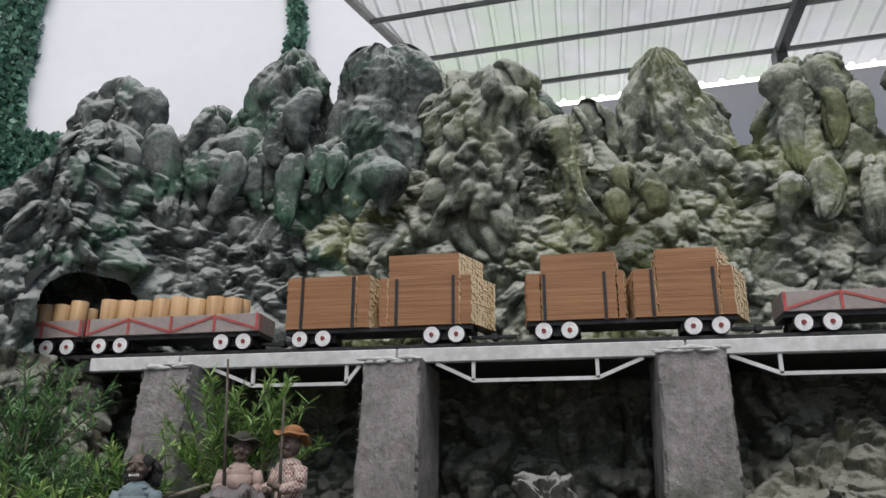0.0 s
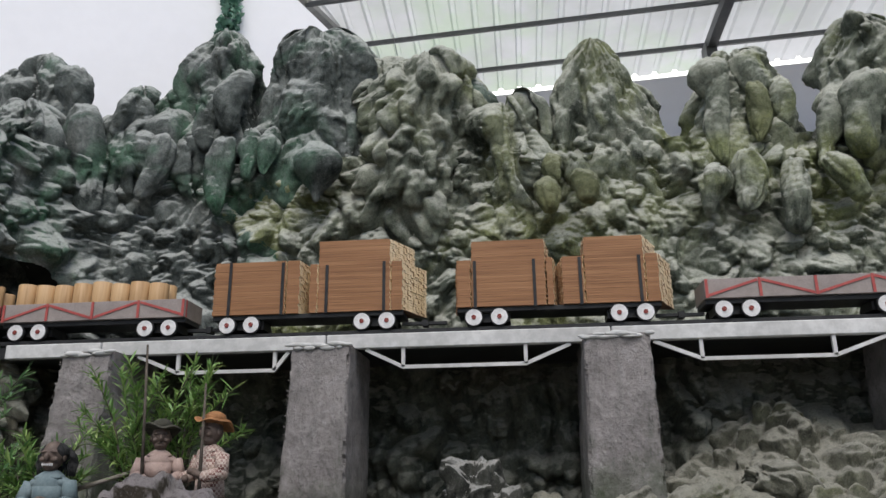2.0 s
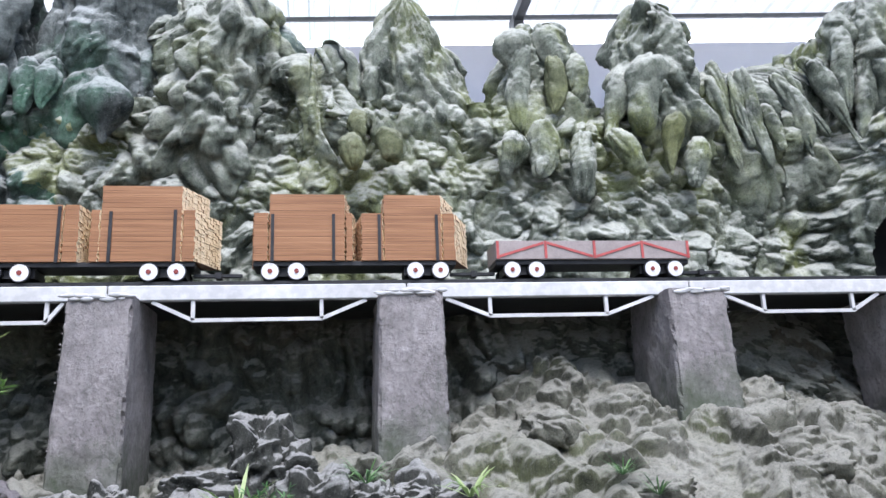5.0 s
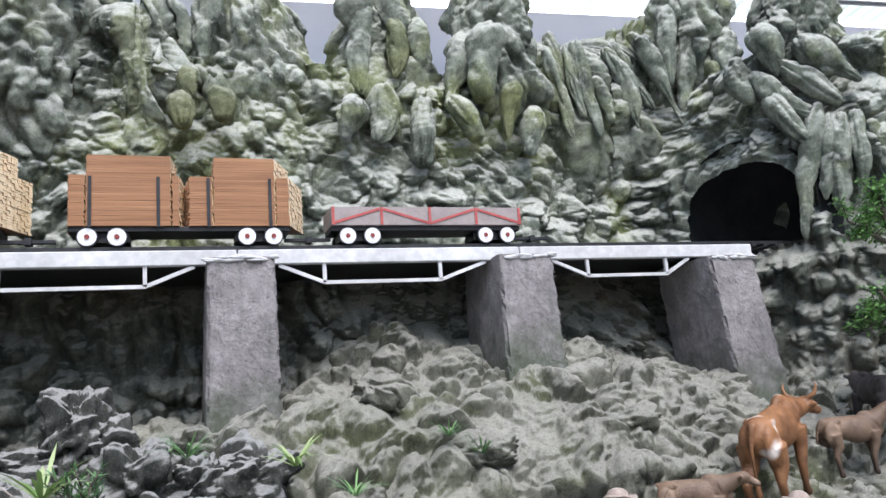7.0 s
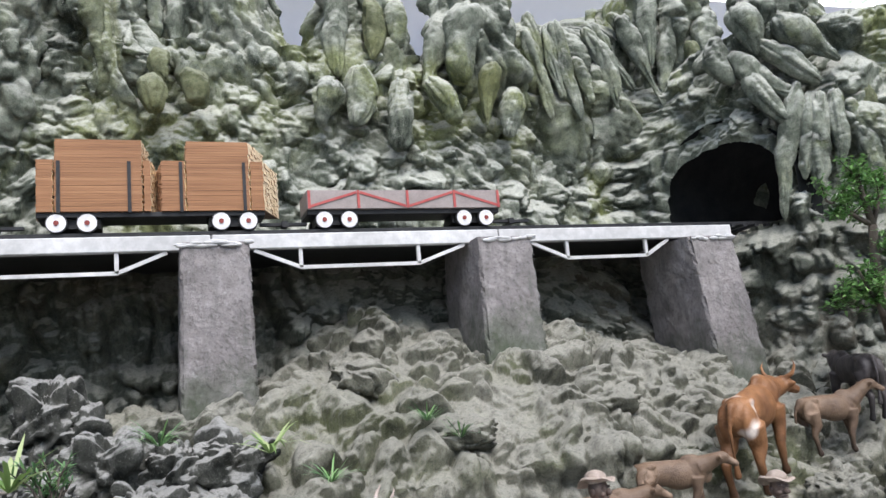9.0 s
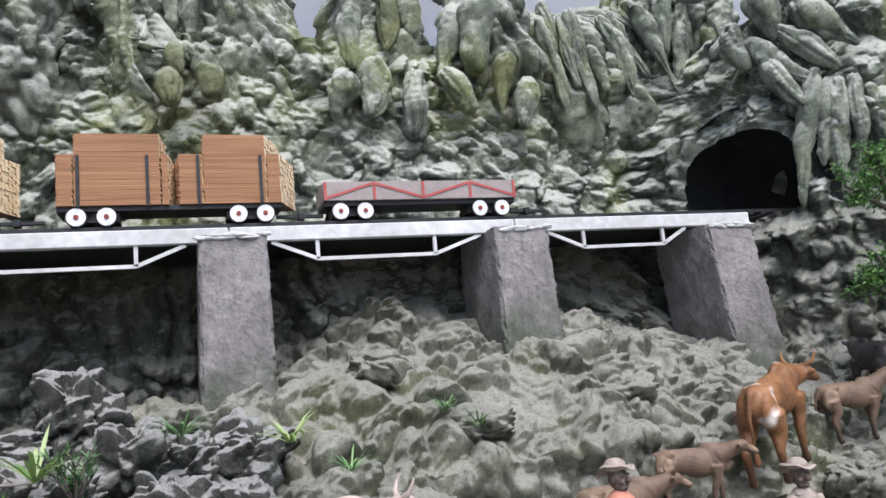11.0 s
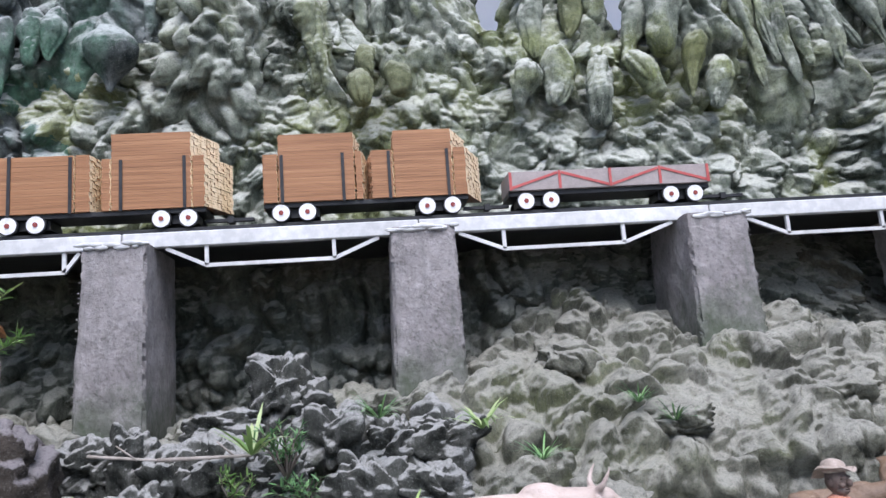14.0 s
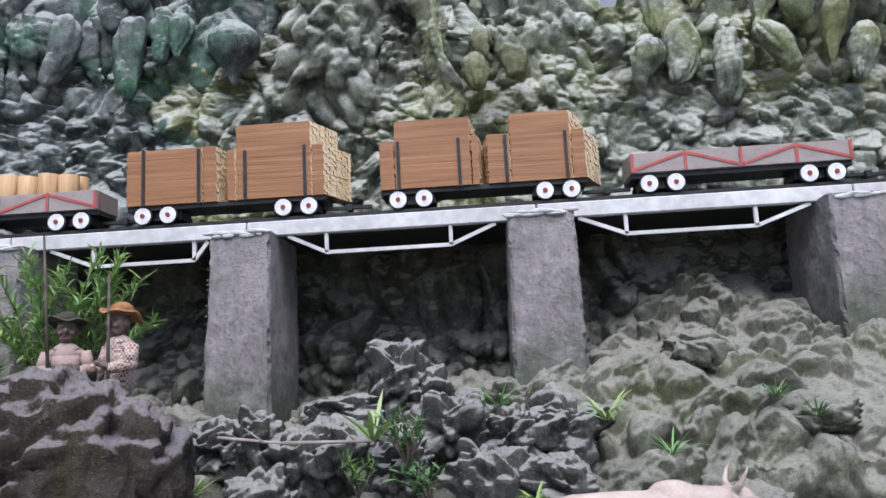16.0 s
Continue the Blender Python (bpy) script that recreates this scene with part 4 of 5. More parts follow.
lumber_wagon(0.04 + X0, 1.03)
stack(0.04 + X0, 0.0, 0.5, [(0.0, 0.075, 2.765), (0.076, 0.46, 2.865), (0.461, 0.5, 2.765)], 3)
stack(0.04 + X0, 0.54, 1.03, [(0.54, 0.655, 2.765), (0.656, 0.96, 2.865), (0.961, 1.03, 2.765)], 4, 0.10)
flat_wagon(1.28 + X0, 1.07, "empty grey goods wagon with red zigzag braces")


def cab(x):
    loco = thing("locomotive", "maroon wooden locomotive cab with yellow window frame", "locomotive", at=(x, 0, 0))
    bm = bmesh.new()
    box(bm, -0.40, -0.02, WY0, WY1, 2.47, 2.80, 0.006)
    part("cab_body", bm, MAROON, loco)
    bm = bmesh.new()
    rod(bm, (-0.43, (WY0 + WY1) / 2, 2.79), (0.01, (WY0 + WY1) / 2, 2.79), 0.14, n=24)
    for v in bm.verts:
        v.co.z = 2.80 + max(0, v.co.z - 2.80) * 0.35 + (0.004 if v.co.z > 2.8 else 0)
    part("cab_roof", bm, MAROON, loco)
    bm = bmesh.new()
    y = WY0 - 0.004
    for p, q in (((-0.30, 2.52), (-0.30, 2.76)), ((-0.16, 2.52), (-0.16, 2.76)), ((-0.307, 2.76), (-0.153, 2.76))):
        bar(bm, (p[0], y, p[1]), (q[0], y, q[1]), 0.006, 0.012)
    part("door_frame", bm, YELLOW, loco, "yellow door frame")
    # black panel in the frame: the shaded cab interior painted as colour
    bm = bmesh.new()
    box(bm, -0.294, -0.166, y + 0.001, y + 0.003, 2.52, 2.754)
    part("door_opening", bm, BLACK, loco)
    bm = bmesh.new()
    box(bm, -0.42, 0.0, WY0 + 0.02, WY1 - 0.02, 2.44, 2.469)
    part("chassis", bm, BLACK, loco)
    for xx in (-0.33, -0.1):
        wheel(loco, xx, WY0 + 0.022, -1)
        wheel(loco, xx, WY1 - 0.022, 1)


cab(-3.52 + X0)

# ---- boulders ----


def boulder(x, y, z, rx, ry, rz, seed, material, label, rough=1.0):
    """A free boulder with its foot at z."""
    nt, nz = 90, 60
    th = np.linspace(0, 2 * math.pi, nt, endpoint=False)[:, None]
    ph = np.linspace(-math.pi / 2, math.pi / 2, nz)[None, :]
    p = 0.75
    c, s = np.cos(ph), np.sin(ph)
    X = np.stack([rx * np.abs(c) ** p * np.cos(th), ry * np.abs(c) ** p * np.sin(th), rz + rz * np.sign(s) * np.abs(s) ** p + 0 * th], -1)
    P = X.reshape(-1, 3)
    off = np.array((x, y, z))
    d = P - np.array((0, 0, rz))
    n = d / (np.linalg.norm(d, axis=1, keepdims=True) + 1e-9)
    m = min(rx, ry, rz)
    Q = P + off
    W = warp(Q, 0.12, 0.05, seed)
    rel = 0.5 * m * fbm(W, 1.3 * m, seed, 3) + 0.5 * np.minimum(0.6 * m, knobs(W, 0.11, seed + 4)) + 0.05 * np.abs(vnoise(W, 0.07, seed + 8)) + 0.03 * np.abs(vnoise(W, 0.03, seed + 9))
    # worn pits of coral stone
    rel = rel - rough * 0.035 * np.clip(knobs(W, 0.075, seed + 12) / 0.04 - 0.25, 0, 1) - rough * 0.015 * np.clip(knobs(W, 0.035, seed + 15) / 0.018 - 0.3, 0, 1)
    P = P + n * rel[:, None]
    P[:, 2] = np.maximum(P[:, 2], -0.06)
    ob = new("boulder", mesh_of("boulder", P, grid_faces(nt, nz, True), material))
    ob.location = (x, y, z)
    return tagged(ob, label, "boulder", "boulders on the slope")


boulder(-1.68, 2.78, 1.05, 0.37, 0.26, 0.26, 1, ROCK_BROWN, "large pitted brown boulder with pale dusty top", 1.4)
FRONT = [(-0.68, 3.86, 1.38, 0.13, 0.12, 0.17), (-0.55, 3.82, 1.36, 0.10, 0.1, 0.10), (-0.92, 3.72, 1.36, 0.16, 0.12, 0.07), (-0.42, 3.46, 1.28, 0.12, 0.11, 0.10),
         (-0.20, 3.40, 1.22, 0.09, 0.10, 0.10), (0.0, 3.40, 1.22, 0.13, 0.11, 0.11), (-0.62, 3.30, 1.14, 0.10, 0.10, 0.11), (-0.85, 3.36, 1.16, 0.10, 0.10, 0.12), (-1.02, 3.36, 1.12, 0.09, 0.08, 0.13),
         (-1.20, 3.42, 1.16, 0.08, 0.08, 0.14), (-1.38, 3.50, 1.22, 0.12, 0.10, 0.10), (-0.30, 3.22, 1.05, 0.12, 0.10, 0.12), (-0.05, 3.20, 1.06, 0.12, 0.10, 0.10), (-1.12, 3.2, 1.0, 0.12, 0.1, 0.13)]
for i, (x, y, z, a, b, c) in enumerate(FRONT):
    boulder(x, y, z, a, b, c, 20 + i, ROCK_GREY, "whitish pitted coral boulder with green moss", 1.7)
SIDE = [(0.62, 3.80, 1.56, 0.11, 0.1, 0.06), (0.95, 3.42, 1.30, 0.14, 0.12, 0.05), (0.55, 3.12, 0.98, 0.16, 0.12, 0.08), (1.75, 3.50, 1.36, 0.14, 0.12, 0.05),
        (2.2, 3.5, 1.30, 0.10, 0.09, 0.06), (2.7, 3.1, 0.86, 0.14, 0.1, 0.07), (3.05, 3.0, 0.82, 0.16, 0.12, 0.09), (3.5, 3.5, 1.2, 0.14, 0.12, 0.12), (-2.6, 3.6, 1.35, 0.16, 0.12, 0.12), (-3.05, 3.5, 1.4, 0.2, 0.16, 0.16)]
for i, (x, y, z, a, b, c) in enumerate(SIDE):
    boulder(x, y, z, a, b, c, 60 + i, ROCK_SLOPE, "grey-green dusty boulder lying on the slope", 0.4)

# ---- plants ----
LEAF = leaf_material("bamboo_leaf", (0.09, 0.19, 0.04), (0.19, 0.33, 0.10), (0.38, 0.48, 0.17))
LEAF_DARK = leaf_material("dark_leaf", (0.05, 0.12, 0.05), (0.12, 0.24, 0.09), (0.24, 0.40, 0.15))
BLADE = leaf_material("pale_blade", (0.10, 0.18, 0.05), (0.22, 0.33, 0.10), (0.42, 0.48, 0.24))
FICUS = leaf_material("small_round_leaf", (0.05, 0.13, 0.03), (0.11, 0.24, 0.06), (0.24, 0.40, 0.14))
BARK = simple("bark", (0.05, 0.04, 0.03), (0.13, 0.11, 0.09), 14, 0.9, 0, 0.5, 0.008)
DRYWOOD = simple("dry_branch", (0.22, 0.19, 0.16), (0.38, 0.34, 0.30), 14, 0.9, 0, 0.4, 0.004)


def leaf_blade(verts, faces, o, d, up, length, width, droop):
    """A pointed leaf of two bent halves along d."""
    side = d.cross(up)
    side = side.normalized() if side.length > 1e-4 else Vector((1, 0, 0))
    k = len(verts)
    seg = 3
    for i in range(seg + 1):
        f = i / seg
        p = o + d * (length * f) - Vector((0, 0, droop * length * f * f))
        w = width * (0.35 + 1.3 * f) * (1 - f) ** 0.8 * 1.6 if i < seg else 0.0
        verts += [p + side * w, p - up * 0.15 * w, p - side * w]
    for i in range(seg):
        a = k + 3 * i
        faces += [(a, a + 1, a + 4, a + 3), (a + 1, a + 2, a + 5, a + 4)]


def bamboo(x, y, z, height, spread, stems, per, seed, material, label, length=0.070, width=0.0044):
    rs = random.Random(seed)
    plant = thing("bamboo_bush", label, "bush", "leafy bushes", at=(x, y, z))
    verts, faces = [], []
    bm = bmesh.new()
    for _ in range(stems):
        a = rs.uniform(0, 6.283)
        tip = Vector((math.cos(a) * spread * rs.uniform(0.3, 1.25), math.sin(a) * spread * 0.6 * rs.uniform(0.2, 1), height * rs.uniform(0.4, 1)))
        mid = Vector((tip.x * 0.35, tip.y * 0.35, tip.z * 0.62)) + Vector((rs.uniform(-0.03, 0.03), rs.uniform(-0.03, 0.03), 0.0))
        rod(bm, (0, 0, -0.02), mid, 0.005, 0.004, 5)
        rod(bm, mid, tip, 0.004, 0.0015, 5)
        for i in range(per):
            f = 0.25 + 0.75 * i / per
            p = mid * (2 * f * (1 - f)) + tip * f * f + mid * 0.0
            p = mid.lerp(tip, (f - 0.5) * 2) if f > 0.5 else mid * (2 * f)
            out = Vector((rs.uniform(-1, 1), rs.uniform(-1, 1), rs.uniform(-0.2, 0.9))).normalized()
            d = (out + (tip - mid).normalized() * 0.6).normalized()
            up = Vector((rs.uniform(-0.5, 0.5), rs.uniform(-0.5, 0.5), 1)).normalized()
            leaf_blade(verts, faces, p, d, up, length * rs.uniform(0.6, 1.25), width, rs.uniform(0.0, 0.5))
    part("stem", bm, BARK, plant)
    tagged(part("foliage", mesh_of("foliage", [tuple(v) for v in verts], faces, material), None, plant), kind="stuff")
    return plant


bamboo(-1.98, 3.22, 1.56, 0.60, 0.24, 20, 86, 1, LEAF, "bright green bamboo-leaved bush behind the seated figures")
bamboo(-1.80, 3.26, 1.62, 0.52, 0.22, 12, 81, 2, LEAF, "bright green bamboo-leaved bush behind the seated figures")
bamboo(-2.30, 3.15, 1.50, 0.36, 0.22, 22, 72, 3, LEAF, "yellow-green bamboo-leaved bush on the slope")
bamboo(-2.58, 3.10, 1.36, 0.46, 0.30, 34, 75, 4, LEAF_DARK, "dark green bamboo-leaved bush on the slope")
bamboo(-2.86, 3.2, 1.5, 0.72, 0.32, 34, 78, 5, LEAF_DARK, "tall dark green bamboo-leaved bush by the rocks")
bamboo(-2.66, 2.85, 1.25, 0.50, 0.30, 32, 75, 6, LEAF, "bright green bamboo-leaved bush on the slope")
bamboo(-0.58, 3.08, 1.30, 0.18, 0.12, 14, 18, 7, LEAF_DARK, "small narrow-leaved green plant between boulders", 0.045, 0.004)
bamboo(-0.50, 3.06, 1.16, 0.15, 0.12, 10, 18, 8, LEAF_DARK, "small narrow-leaved green plant between boulders", 0.045, 0.004)
bamboo(-0.76, 3.10, 1.20, 0.13, 0.08, 8, 14, 9, LEAF, "small bright green plant between boulders", 0.045, 0.004)


def rosette(x, y, z, blades, length, width, seed, material, label, rise=1.0):
    rs = random.Random(seed)
    verts, faces = [], []
    for i in range(blades):
        a = 6.283 * i / blades + rs.uniform(-0.4, 0.4)
        e = rs.uniform(0.5, 1.4) * rise
        d = Vector((math.cos(a), math.sin(a), e)).normalized()
        leaf_blade(verts, faces, Vector((0.004 * math.cos(a), 0.004 * math.sin(a), 0)), d, Vector((0, 0, 1)), length * rs.uniform(0.6, 1.1), width, rs.uniform(0.15, 0.65))
    ob = new("grassy_plant", mesh_of("grassy_plant", [tuple(v) for v in verts], faces, material))
    ob.location = (x, y, z)
    return tagged(ob, label, "plant", "grassy plants")


rosette(-0.70, 3.10, 1.37, 15, 0.27, 0.009, 1, BLADE, "pale striped rosette plant with arching blades")
rosette(0.12, 3.10, 1.40, 16, 0.24, 0.007, 2, BLADE, "pale green rosette plant with arching blades")
rosette(-0.25, 3.18, 1.46, 34, 0.20, 0.004, 3, LEAF_DARK, "tuft of thin green grass between boulders")
rosette(0.32, 3.04, 1.28, 26, 0.17, 0.004, 4, LEAF_DARK, "tuft of thin green grass on the slope")
rosette(-0.15, 3.02, 1.15, 16, 0.11, 0.006, 5, LEAF, "small green grassy plant between boulders")
rosette(-1.34, 3.05, 1.20, 26, 0.17, 0.005, 6, LEAF, "tuft of green grass beside a boulder")
rosette(0.80, 3.36, 1.44, 40, 0.16, 0.003, 7, LEAF_DARK, "low tuft of mossy grass on the slope")
rosette(0.92, 3.30, 1.36, 40, 0.16, 0.003, 8, LEAF_DARK, "low tuft of mossy grass on the slope")

bm = bmesh.new()
for a, b, r in (((-1.30, 3.22, 1.40), (-1.05, 3.2, 1.37), 0.007), ((-1.05, 3.2, 1.37), (-0.72, 3.22, 1.36), 0.008), ((-1.12, 3.2, 1.375), (-1.2, 3.22, 1.43), 0.004), ((-0.78, 3.22, 1.36), (-0.84, 3.2, 1.42), 0.004)):
    rod(bm, a, b, r, r * 0.7, 7)
tagged(part("dry_branch", bm, DRYWOOD, None), "thin pale dry branch lying over the boulders", "branch")


def small_tree(x, y, z, label):
    tree = thing("tree", label, "tree", at=(x, y, z))
    rs = random.Random(8)
    bm = bmesh.new()
    pts = [Vector((0, 0, -0.1)), Vector((-0.03, 0.02, 0.25)), Vector((-0.10, 0.0, 0.5)), Vector((-0.06, 0.0, 0.8)), Vector((-0.12, 0.0, 1.1))]
    for i, (a, b) in enumerate(zip(pts, pts[1:])):
        rod(bm, a, b, 0.05 - 0.01 * i, 0.042 - 0.01 * i, 10)
    limbs = [(pts[2], Vector((-0.42, -0.05, 0.42))), (pts[2], Vector((0.18, -0.05, 0.75))), (pts[3], Vector((-0.30, 0.05, 0.95))), (pts[1], Vector((-0.35, -0.12, 0.55))), (pts[3], Vector((0.16, 0.05, 1.1)))]
    part("trunk", bm, BARK, tree)
    verts, faces = [], []
    for a, b in limbs + [(pts[3], pts[4])]:
        bm = bmesh.new()
        rod(bm, a, b, 0.016, 0.006, 7)
        for i in range(9):
            p = a.lerp(b, rs.uniform(0.35, 1.0))
            q = p + Vector((rs.uniform(-0.14, 0.14), rs.uniform(-0.12, 0.12), rs.uniform(-0.04, 0.13)))
            rod(bm, p, q, 0.004, 0.002, 5)
            for _ in range(55):
                o = p.lerp(q, rs.uniform(0.2, 1.1)) + Vector((rs.gauss(0, 0.022), rs.gauss(0, 0.022), rs.gauss(0, 0.018)))
                d = Vector((rs.uniform(-1, 1), rs.uniform(-1, 1), rs.uniform(-0.5, 0.5))).normalized()
                leaf_blade(verts, faces, o, d, Vector((rs.uniform(-0.4, 0.4), rs.uniform(-0.4, 0.4), 1)).normalized(), 0.030, 0.008, 0.2)
        part("limb", bm, BARK, tree)
    tagged(part("crown", mesh_of("crown", [tuple(v) for v in verts], faces, FICUS), None, tree), kind="stuff")


small_tree(3.36, 3.22, 1.40, "small tree with crooked trunk and bright green leaves")

# ---- figures and cattle ----


def blob(bm, c, r, rot=(0, 0, 0), mat=0, n=14):
    ret = bmesh.ops.create_uvsphere(bm, u_segments=n, v_segments=max(8, n * 2 // 3), radius=1.0)
    m = pose(*c, *rot) @ Matrix.Diagonal((*r, 1))
    bmesh.ops.transform(bm, matrix=m, verts=ret["verts"])
    for f in {f for v in ret["verts"] for f in v.link_faces}:
        f.material_index = mat
        f.smooth = True


def limb(bm, pts, radii, mat=0, n=10):
    for (a, b), (r0, r1) in zip(zip(pts, pts[1:]), zip(radii, radii[1:])):
        k = len(bm.faces)
        rod(bm, a, b, r0, r1, n)
        bm.faces.ensure_lookup_table()
        for f in bm.faces[k:]:
            f.material_index = mat
            f.smooth = True
        blob(bm, b, (r1, r1, r1), mat=mat, n=10)


SKIN = simple("painted_brown_clay", (0.075, 0.052, 0.042), (0.15, 0.11, 0.088), 26, 0.6)
SHIRT = simple("dusty_pink_cloth", (0.30, 0.215, 0.185), (0.42, 0.32, 0.28), 16, 0.85, 0, 0.4, 0.006)
STRAW = simple("straw_orange", (0.22, 0.10, 0.04), (0.37, 0.18, 0.075), 30, 0.8, 0, 0.5, 0.004)
FELT = simple("dark_felt", (0.03, 0.03, 0.022), (0.07, 0.065, 0.05), 30, 0.9)
PALE_HAT = simple("grey_straw", (0.25, 0.20, 0.16), (0.40, 0.33, 0.28), 30, 0.85, 0, 0.4, 0.004)
HAIR = simple("dark_fibre", (0.012, 0.012, 0.012), (0.05, 0.05, 0.05), 60, 0.9, 0, 0.6, 0.006)
CORAL = simple("coral_cloth", (0.42, 0.17, 0.11), (0.56, 0.25, 0.17), 14, 0.85, 0, 0.4, 0.005)
TEAL_CLOTH = simple("grey_blue_cloth", (0.10, 0.14, 0.15), (0.20, 0.25, 0.26), 14, 0.85, 0, 0.4, 0.005)


n = Nodes("checked_cloth")
ck = n.n("TexChecker", Scale=115.0)
n.l(n.coords(), ck.inputs["Vector"])
ck.inputs["Color1"].default_value = (0.16, 0.07, 0.06, 1)
ck.inputs["Color2"].default_value = (0.42, 0.35, 0.30, 1)
n.bump(n.noise(30, 4), 0.3, 0.004)
CHECK = n.out(n.mix(n.ramp(n.noise(20, 3), [(0.45, 0.6), (0.6, 0.0)]), ck.outputs["Color"], (0.42, 0.34, 0.29)), 0.85)


def figure(x, y, z, turn, hat, shirt, label, s=1.0, brim=True):
    """A seated clay figure as one plain mesh: torso, arms, head and hat."""
    bm = bmesh.new()
    limb(bm, [(0, 0.004, 0.0), (0, 0.002, 0.06), (0, 0, 0.125)], [0.050, 0.046, 0.050], 1, 18)
    blob(bm, (0, 0, 0.132), (0.066, 0.036, 0.024), mat=1, n=18)
    blob(bm, (0, -0.040, 0.09), (0.006, 0.006, 0.05), mat=1, n=8)
    for sx in (-1, 1):
        limb(bm, [(sx * 0.058, 0, 0.134), (sx * 0.076, -0.012, 0.076), (sx * 0.052, -0.060, 0.066)], [0.023, 0.022, 0.019], 1, 14)
        limb(bm, [(sx * 0.052, -0.060, 0.066), (sx * 0.018, -0.084, 0.070 + 0.012 * sx)], [0.013, 0.012], 0)
        blob(bm, (sx * 0.014, -0.088, 0.071 + 0.012 * sx), (0.014, 0.013, 0.011), mat=0)
        blob(bm, (sx * 0.024, -0.024, 0.150), (0.020, 0.012, 0.008), (20, 0, sx * 25), 1)
    limb(bm, [(0, 0, 0.14), (0, -0.004, 0.178)], [0.020, 0.018], 0)
    blob(bm, (0, -0.002, 0.216), (0.033, 0.037, 0.044), mat=0, n=20)
    blob(bm, (0, -0.014, 0.186), (0.023, 0.025, 0.020), mat=0, n=16)
    blob(bm, (0, -0.042, 0.209), (0.008, 0.013, 0.013), (-20, 0, 0), 0)
    for sx in (-1, 1):
        blob(bm, (sx * 0.014, -0.033, 0.226), (0.013, 0.007, 0.005), (0, sx * 10, 0), 0)
        blob(bm, (sx * 0.018, -0.029, 0.203), (0.011, 0.010, 0.009), mat=0)
        blob(bm, (sx * 0.034, 0.002, 0.210), (0.005, 0.010, 0.013), mat=0)
    for dz in (0.0, 0.008):
        blob(bm, (0, -0.036, 0.183 + dz), (0.013, 0.006, 0.0035), mat=0)
    if brim:
        ret = bmesh.ops.create_cone(bm, cap_ends=True, segments=28, radius1=0.070, radius2=0.064, depth=0.007)
        bmesh.ops.transform(bm, matrix=pose(0, 0.004, 0.244, -14, 7, 0), verts=ret["verts"])
        for f in {f for v in ret["verts"] for f in v.link_faces}:
            f.material_index = 2
        for v in ret["verts"]:
            a = math.atan2(v.co.y, v.co.x)
            v.co.z += 0.011 * math.cos(2 * a) + 0.004 * math.sin(5 * a)
        blob(bm, (0, 0.004, 0.256), (0.038, 0.040, 0.027), mat=2, n=18)
    else:
        blob(bm, (0, 0.008, 0.226), (0.042, 0.042, 0.032), mat=2, n=18)
        for i in range(7):
            blob(bm, (0.005 * (i - 3), -0.040 + 0.0006 * (i - 3) ** 2, 0.187), (0.0024, 0.003, 0.005), mat=3, n=8)
        for a in range(16):
            t = math.pi * (0.05 + 0.9 * a / 15)
            limb(bm, [(0.034 * math.cos(t), 0.02 + 0.015 * math.sin(t), 0.235), (0.062 * math.cos(t), 0.028, 0.195 + 0.01 * (a % 3)), (0.058 * math.cos(t), 0.03, 0.155)], [0.010, 0.007, 0.003], 2, 6)
    me = bpy.data.meshes.new("clay_figure")
    bm.to_mesh(me)
    bm.free()
    for m in (SKIN, shirt, hat, TYRE):
        me.materials.append(m)
    ob = new("clay_figure", me)
    ob.matrix_world = pose(x, y, z, 0, 0, turn) @ Matrix.Scale(s, 4)
    return tagged(ob, label, "statue", "clay figures")


figure(-1.80, 3.06, 1.60, 25, FELT, SHIRT, "seated clay figure in pink shirt and dark hat holding a rod", 1.02)
figure(-1.60, 3.06, 1.60, -30, STRAW, CHECK, "seated clay figure in checked shirt and orange straw hat", 1.10)
figure(-2.21, 3.05, 1.50, 5, HAIR, TEAL_CLOTH, "grinning dark clay figure with shaggy black hair", 1.20, False)
figure(1.13, 2.60, 0.99, 30, PALE_HAT, CORAL, "clay figure in coral shirt and grey-brown hat", 0.95)
figure(1.88, 2.60, 0.90, -8, PALE_HAT, PALE_HAT, "clay figure in pale shirt and wide grey straw hat", 0.95)
for a, b in (((-1.815, 2.975, 1.62), (-1.86, 3.0, 2.16)), ((-1.595, 2.96, 1.62), (-1.625, 3.02, 2.01))):
    bm = bmesh.new()
    rod(bm, a, b, 0.007, 0.004, 8)
    tagged(part("fishing_rod", bm, BARK, None), "thin brown wooden fishing rod held upright by a figure", "rod", "fishing rods")
bm = bmesh.new()
rod(bm, (-2.25, 3.2, 1.62), (-1.90, 3.2, 1.72), 0.010, 0.008, 8)
rod(bm, (-2.0, 3.25, 1.5), (-1.96, 3.24, 1.78), 0.013, 0.009, 8)
tagged(part("dead_branch", bm, DRYWOOD, None), "bare pale branches leaning behind the figures", "branch")


def hide(name, a, b, patch):
    n = Nodes(name)
    co = n.coords()
    c = n.ramp(n.noise(9, 4, 0.6, co), [(0.35, a), (0.65, b)])
    c = n.mix(n.ramp(n.noise(5, 2, 0.4, co), [(0.60, 0.0), (0.64, 1.0)]), c, patch)
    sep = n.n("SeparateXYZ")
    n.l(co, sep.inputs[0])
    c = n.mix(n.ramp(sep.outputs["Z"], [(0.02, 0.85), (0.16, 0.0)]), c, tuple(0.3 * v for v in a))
    n.bump(n.mix(0.5, n.noise(90, 3, 0.6, co), n.noise(14, 4, 0.6, co)), 0.6, 0.012)
    return n.out(c, 0.55, 0, 0.35)


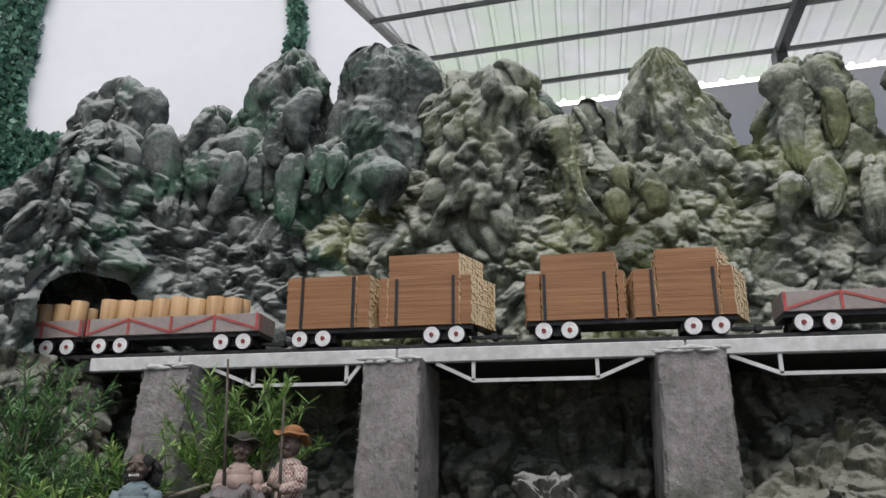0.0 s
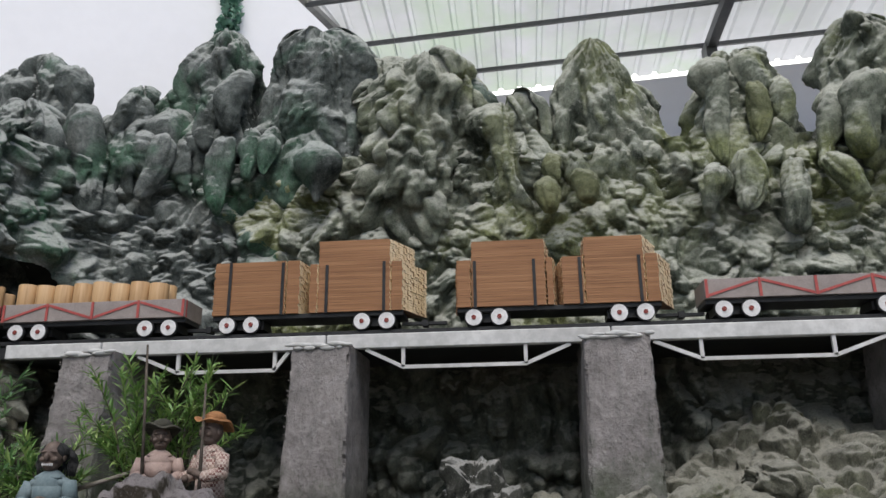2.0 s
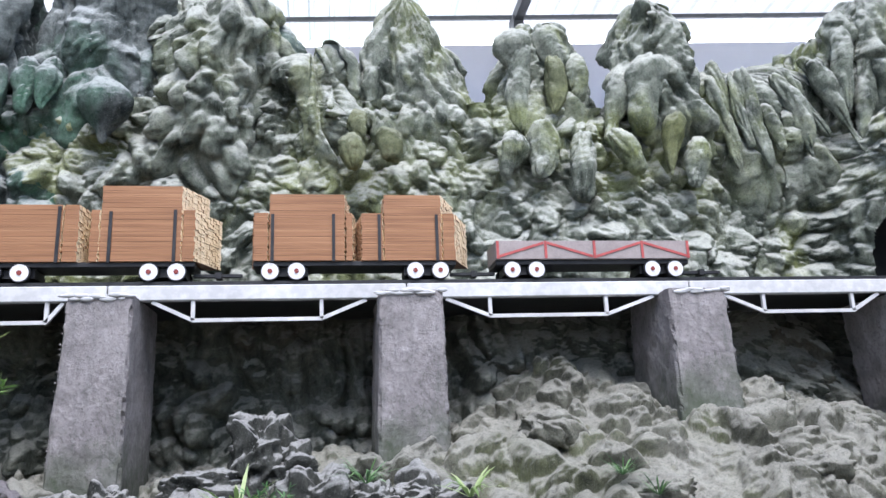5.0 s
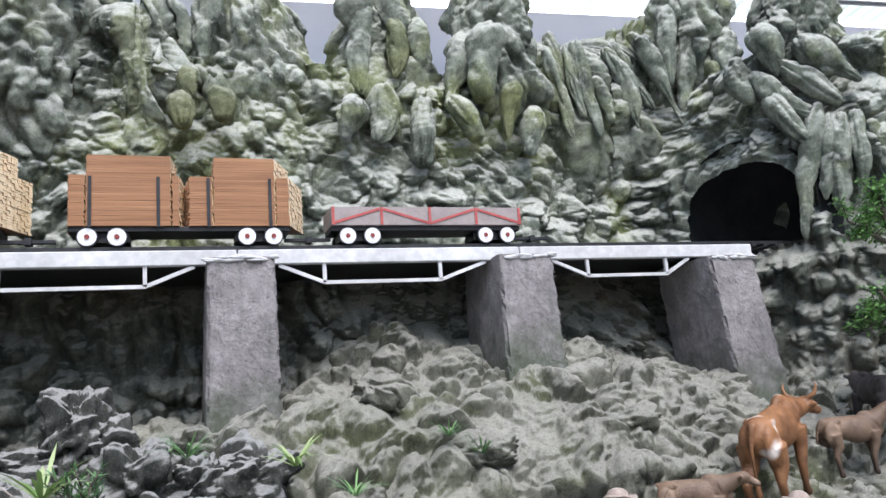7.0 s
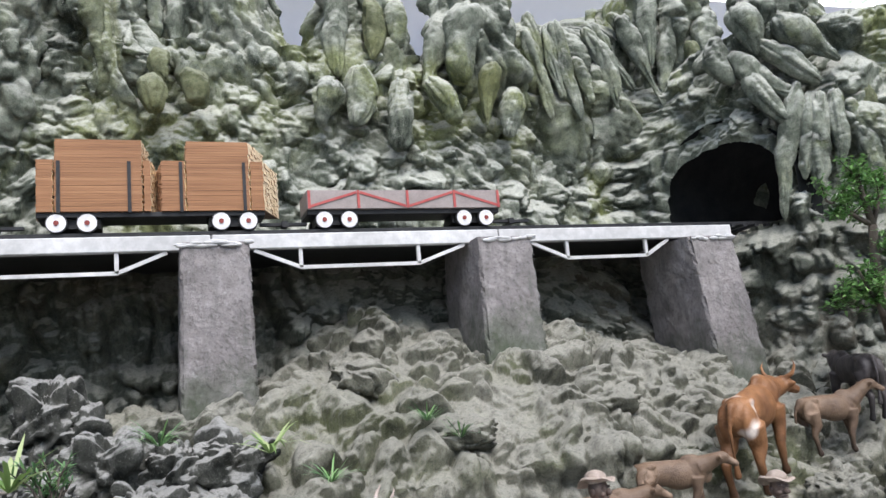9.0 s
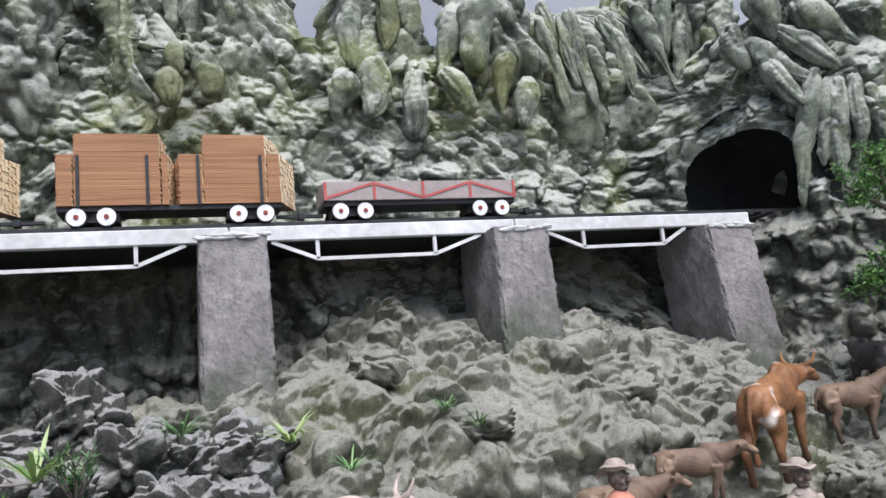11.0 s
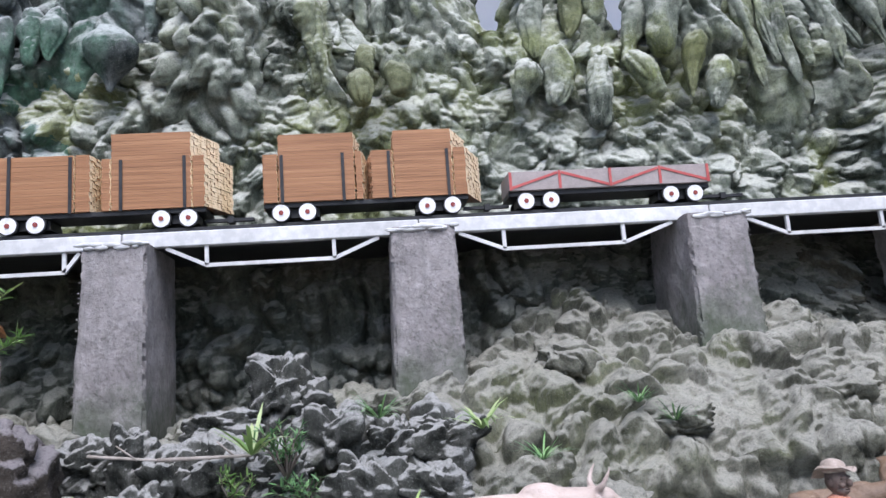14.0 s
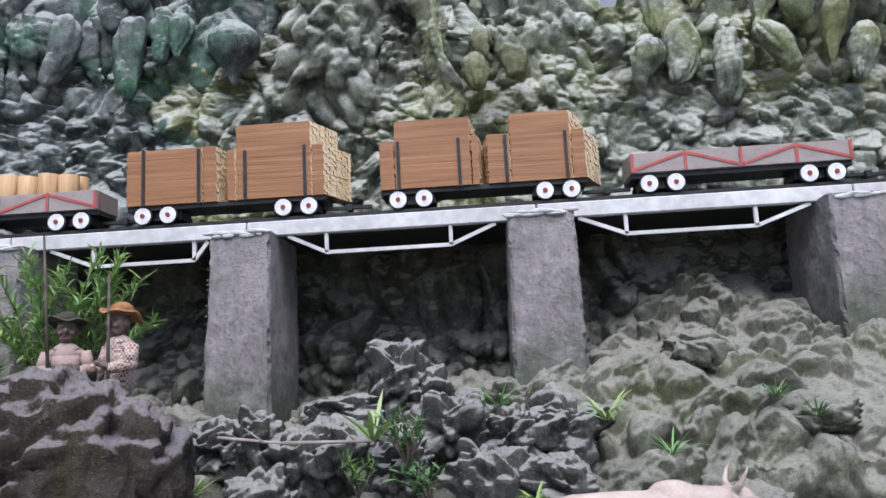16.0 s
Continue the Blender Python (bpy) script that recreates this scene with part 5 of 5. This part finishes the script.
def cow(x, y, z, turn, s, material, label, horns=True, low=0.0, climb=0.0):
    """A cast figure of a cow as one plain mesh; looks along its own +x."""
    bm = bmesh.new()
    blob(bm, (-0.155, 0, 0.300), (0.085, 0.066, 0.082), n=20)
    blob(bm, (-0.04, 0, 0.298), (0.14, 0.064, 0.078), n=22)
    blob(bm, (0.05, 0, 0.285), (0.13, 0.074, 0.092), n=22)
    blob(bm, (0.15, 0, 0.300), (0.074, 0.062, 0.100), n=20)
    blob(bm, (0.13, 0, 0.382), (0.065, 0.026, 0.026), n=14)
    blob(bm, (-0.05, 0, 0.372), (0.16, 0.016, 0.012), n=14)
    blob(bm, (-0.20, 0, 0.355), (0.045, 0.024, 0.020), n=12)
    head = Vector((0.30, -0.035, 0.405 - low))
    limb(bm, [(0.17, 0, 0.325), (0.235, -0.008, 0.362 - 0.5 * low), head], [0.070, 0.054, 0.040], n=14)
    blob(bm, (0.215, 0, 0.275), (0.045, 0.013, 0.055), n=14)
    blob(bm, head + Vector((0.022, -0.008, 0.002)), (0.046, 0.034, 0.038), (0, 20, -18), n=18)
    blob(bm, head + Vector((0.062, -0.022, -0.020)), (0.046, 0.024, 0.026), (0, 32, -18), n=16)
    blob(bm, head + Vector((0.092, -0.032, -0.038)), (0.022, 0.024, 0.021), n=14)
    for sy in (-1, 1):
        blob(bm, (-0.135, sy * 0.044, 0.352), (0.036, 0.022, 0.018), n=12)
        blob(bm, head + Vector((-0.010, sy * 0.052 + 0.008, 0.004)), (0.011, 0.034, 0.016), (sy * 20, 0, 0))
        blob(bm, head + Vector((0.040, sy * 0.028 - 0.014, 0.012)), (0.010, 0.007, 0.009), n=10)
        if horns:
            limb(bm, [head + Vector((0.0, sy * 0.022, 0.030)), head + Vector((0.004, sy * 0.060, 0.048)), head + Vector((0.018, sy * 0.072, 0.080)), head + Vector((0.034, sy * 0.062, 0.108))], [0.013, 0.011, 0.008, 0.003], n=8)
        step = 0.035 * sy
        blob(bm, (-0.175, sy * 0.046, 0.270), (0.062, 0.032, 0.085), (0, -8, 0), n=16)
        limb(bm, [(-0.170, sy * 0.050, 0.27), (-0.165 - 0.4 * step, sy * 0.054, 0.185), (-0.215 - step, sy * 0.056, 0.125), (-0.198 - step, sy * 0.056, 0.035), (-0.190 - step, sy * 0.056, 0.0)], [0.052, 0.036, 0.020, 0.015, 0.021], n=12)
        limb(bm, [(0.145, sy * 0.045, 0.27), (0.155 + 0.4 * step, sy * 0.050, 0.19), (0.150 + step, sy * 0.050, 0.115), (0.148 + step, sy * 0.050, 0.03), (0.156 + step, sy * 0.050, 0.0)], [0.046, 0.030, 0.021, 0.014, 0.020], n=12)
    limb(bm, [(-0.238, 0, 0.345), (-0.262, 0.006, 0.27), (-0.262, 0.010, 0.17), (-0.256, 0.012, 0.09)], [0.013, 0.010, 0.008, 0.016], n=8)
    me = bpy.data.meshes.new("cow_figure")
    bm.to_mesh(me)
    bm.free()
    me.materials.append(material)
    ob = new("cow_figure", me)
    ob.matrix_world = pose(x, y, z, 0, 0, turn) @ pose(0, 0, 0, 0, -climb, 0) @ Matrix.Scale(s, 4)
    mod = ob.modifiers.new("remesh", "REMESH")
    mod.mode = "VOXEL"
    mod.voxel_size = 0.006
    mod.use_smooth_shade = True
    sm = ob.modifiers.new("smooth", "SMOOTH")
    sm.iterations = 9
    return tagged(ob, label, "cow figure", "cattle figures")


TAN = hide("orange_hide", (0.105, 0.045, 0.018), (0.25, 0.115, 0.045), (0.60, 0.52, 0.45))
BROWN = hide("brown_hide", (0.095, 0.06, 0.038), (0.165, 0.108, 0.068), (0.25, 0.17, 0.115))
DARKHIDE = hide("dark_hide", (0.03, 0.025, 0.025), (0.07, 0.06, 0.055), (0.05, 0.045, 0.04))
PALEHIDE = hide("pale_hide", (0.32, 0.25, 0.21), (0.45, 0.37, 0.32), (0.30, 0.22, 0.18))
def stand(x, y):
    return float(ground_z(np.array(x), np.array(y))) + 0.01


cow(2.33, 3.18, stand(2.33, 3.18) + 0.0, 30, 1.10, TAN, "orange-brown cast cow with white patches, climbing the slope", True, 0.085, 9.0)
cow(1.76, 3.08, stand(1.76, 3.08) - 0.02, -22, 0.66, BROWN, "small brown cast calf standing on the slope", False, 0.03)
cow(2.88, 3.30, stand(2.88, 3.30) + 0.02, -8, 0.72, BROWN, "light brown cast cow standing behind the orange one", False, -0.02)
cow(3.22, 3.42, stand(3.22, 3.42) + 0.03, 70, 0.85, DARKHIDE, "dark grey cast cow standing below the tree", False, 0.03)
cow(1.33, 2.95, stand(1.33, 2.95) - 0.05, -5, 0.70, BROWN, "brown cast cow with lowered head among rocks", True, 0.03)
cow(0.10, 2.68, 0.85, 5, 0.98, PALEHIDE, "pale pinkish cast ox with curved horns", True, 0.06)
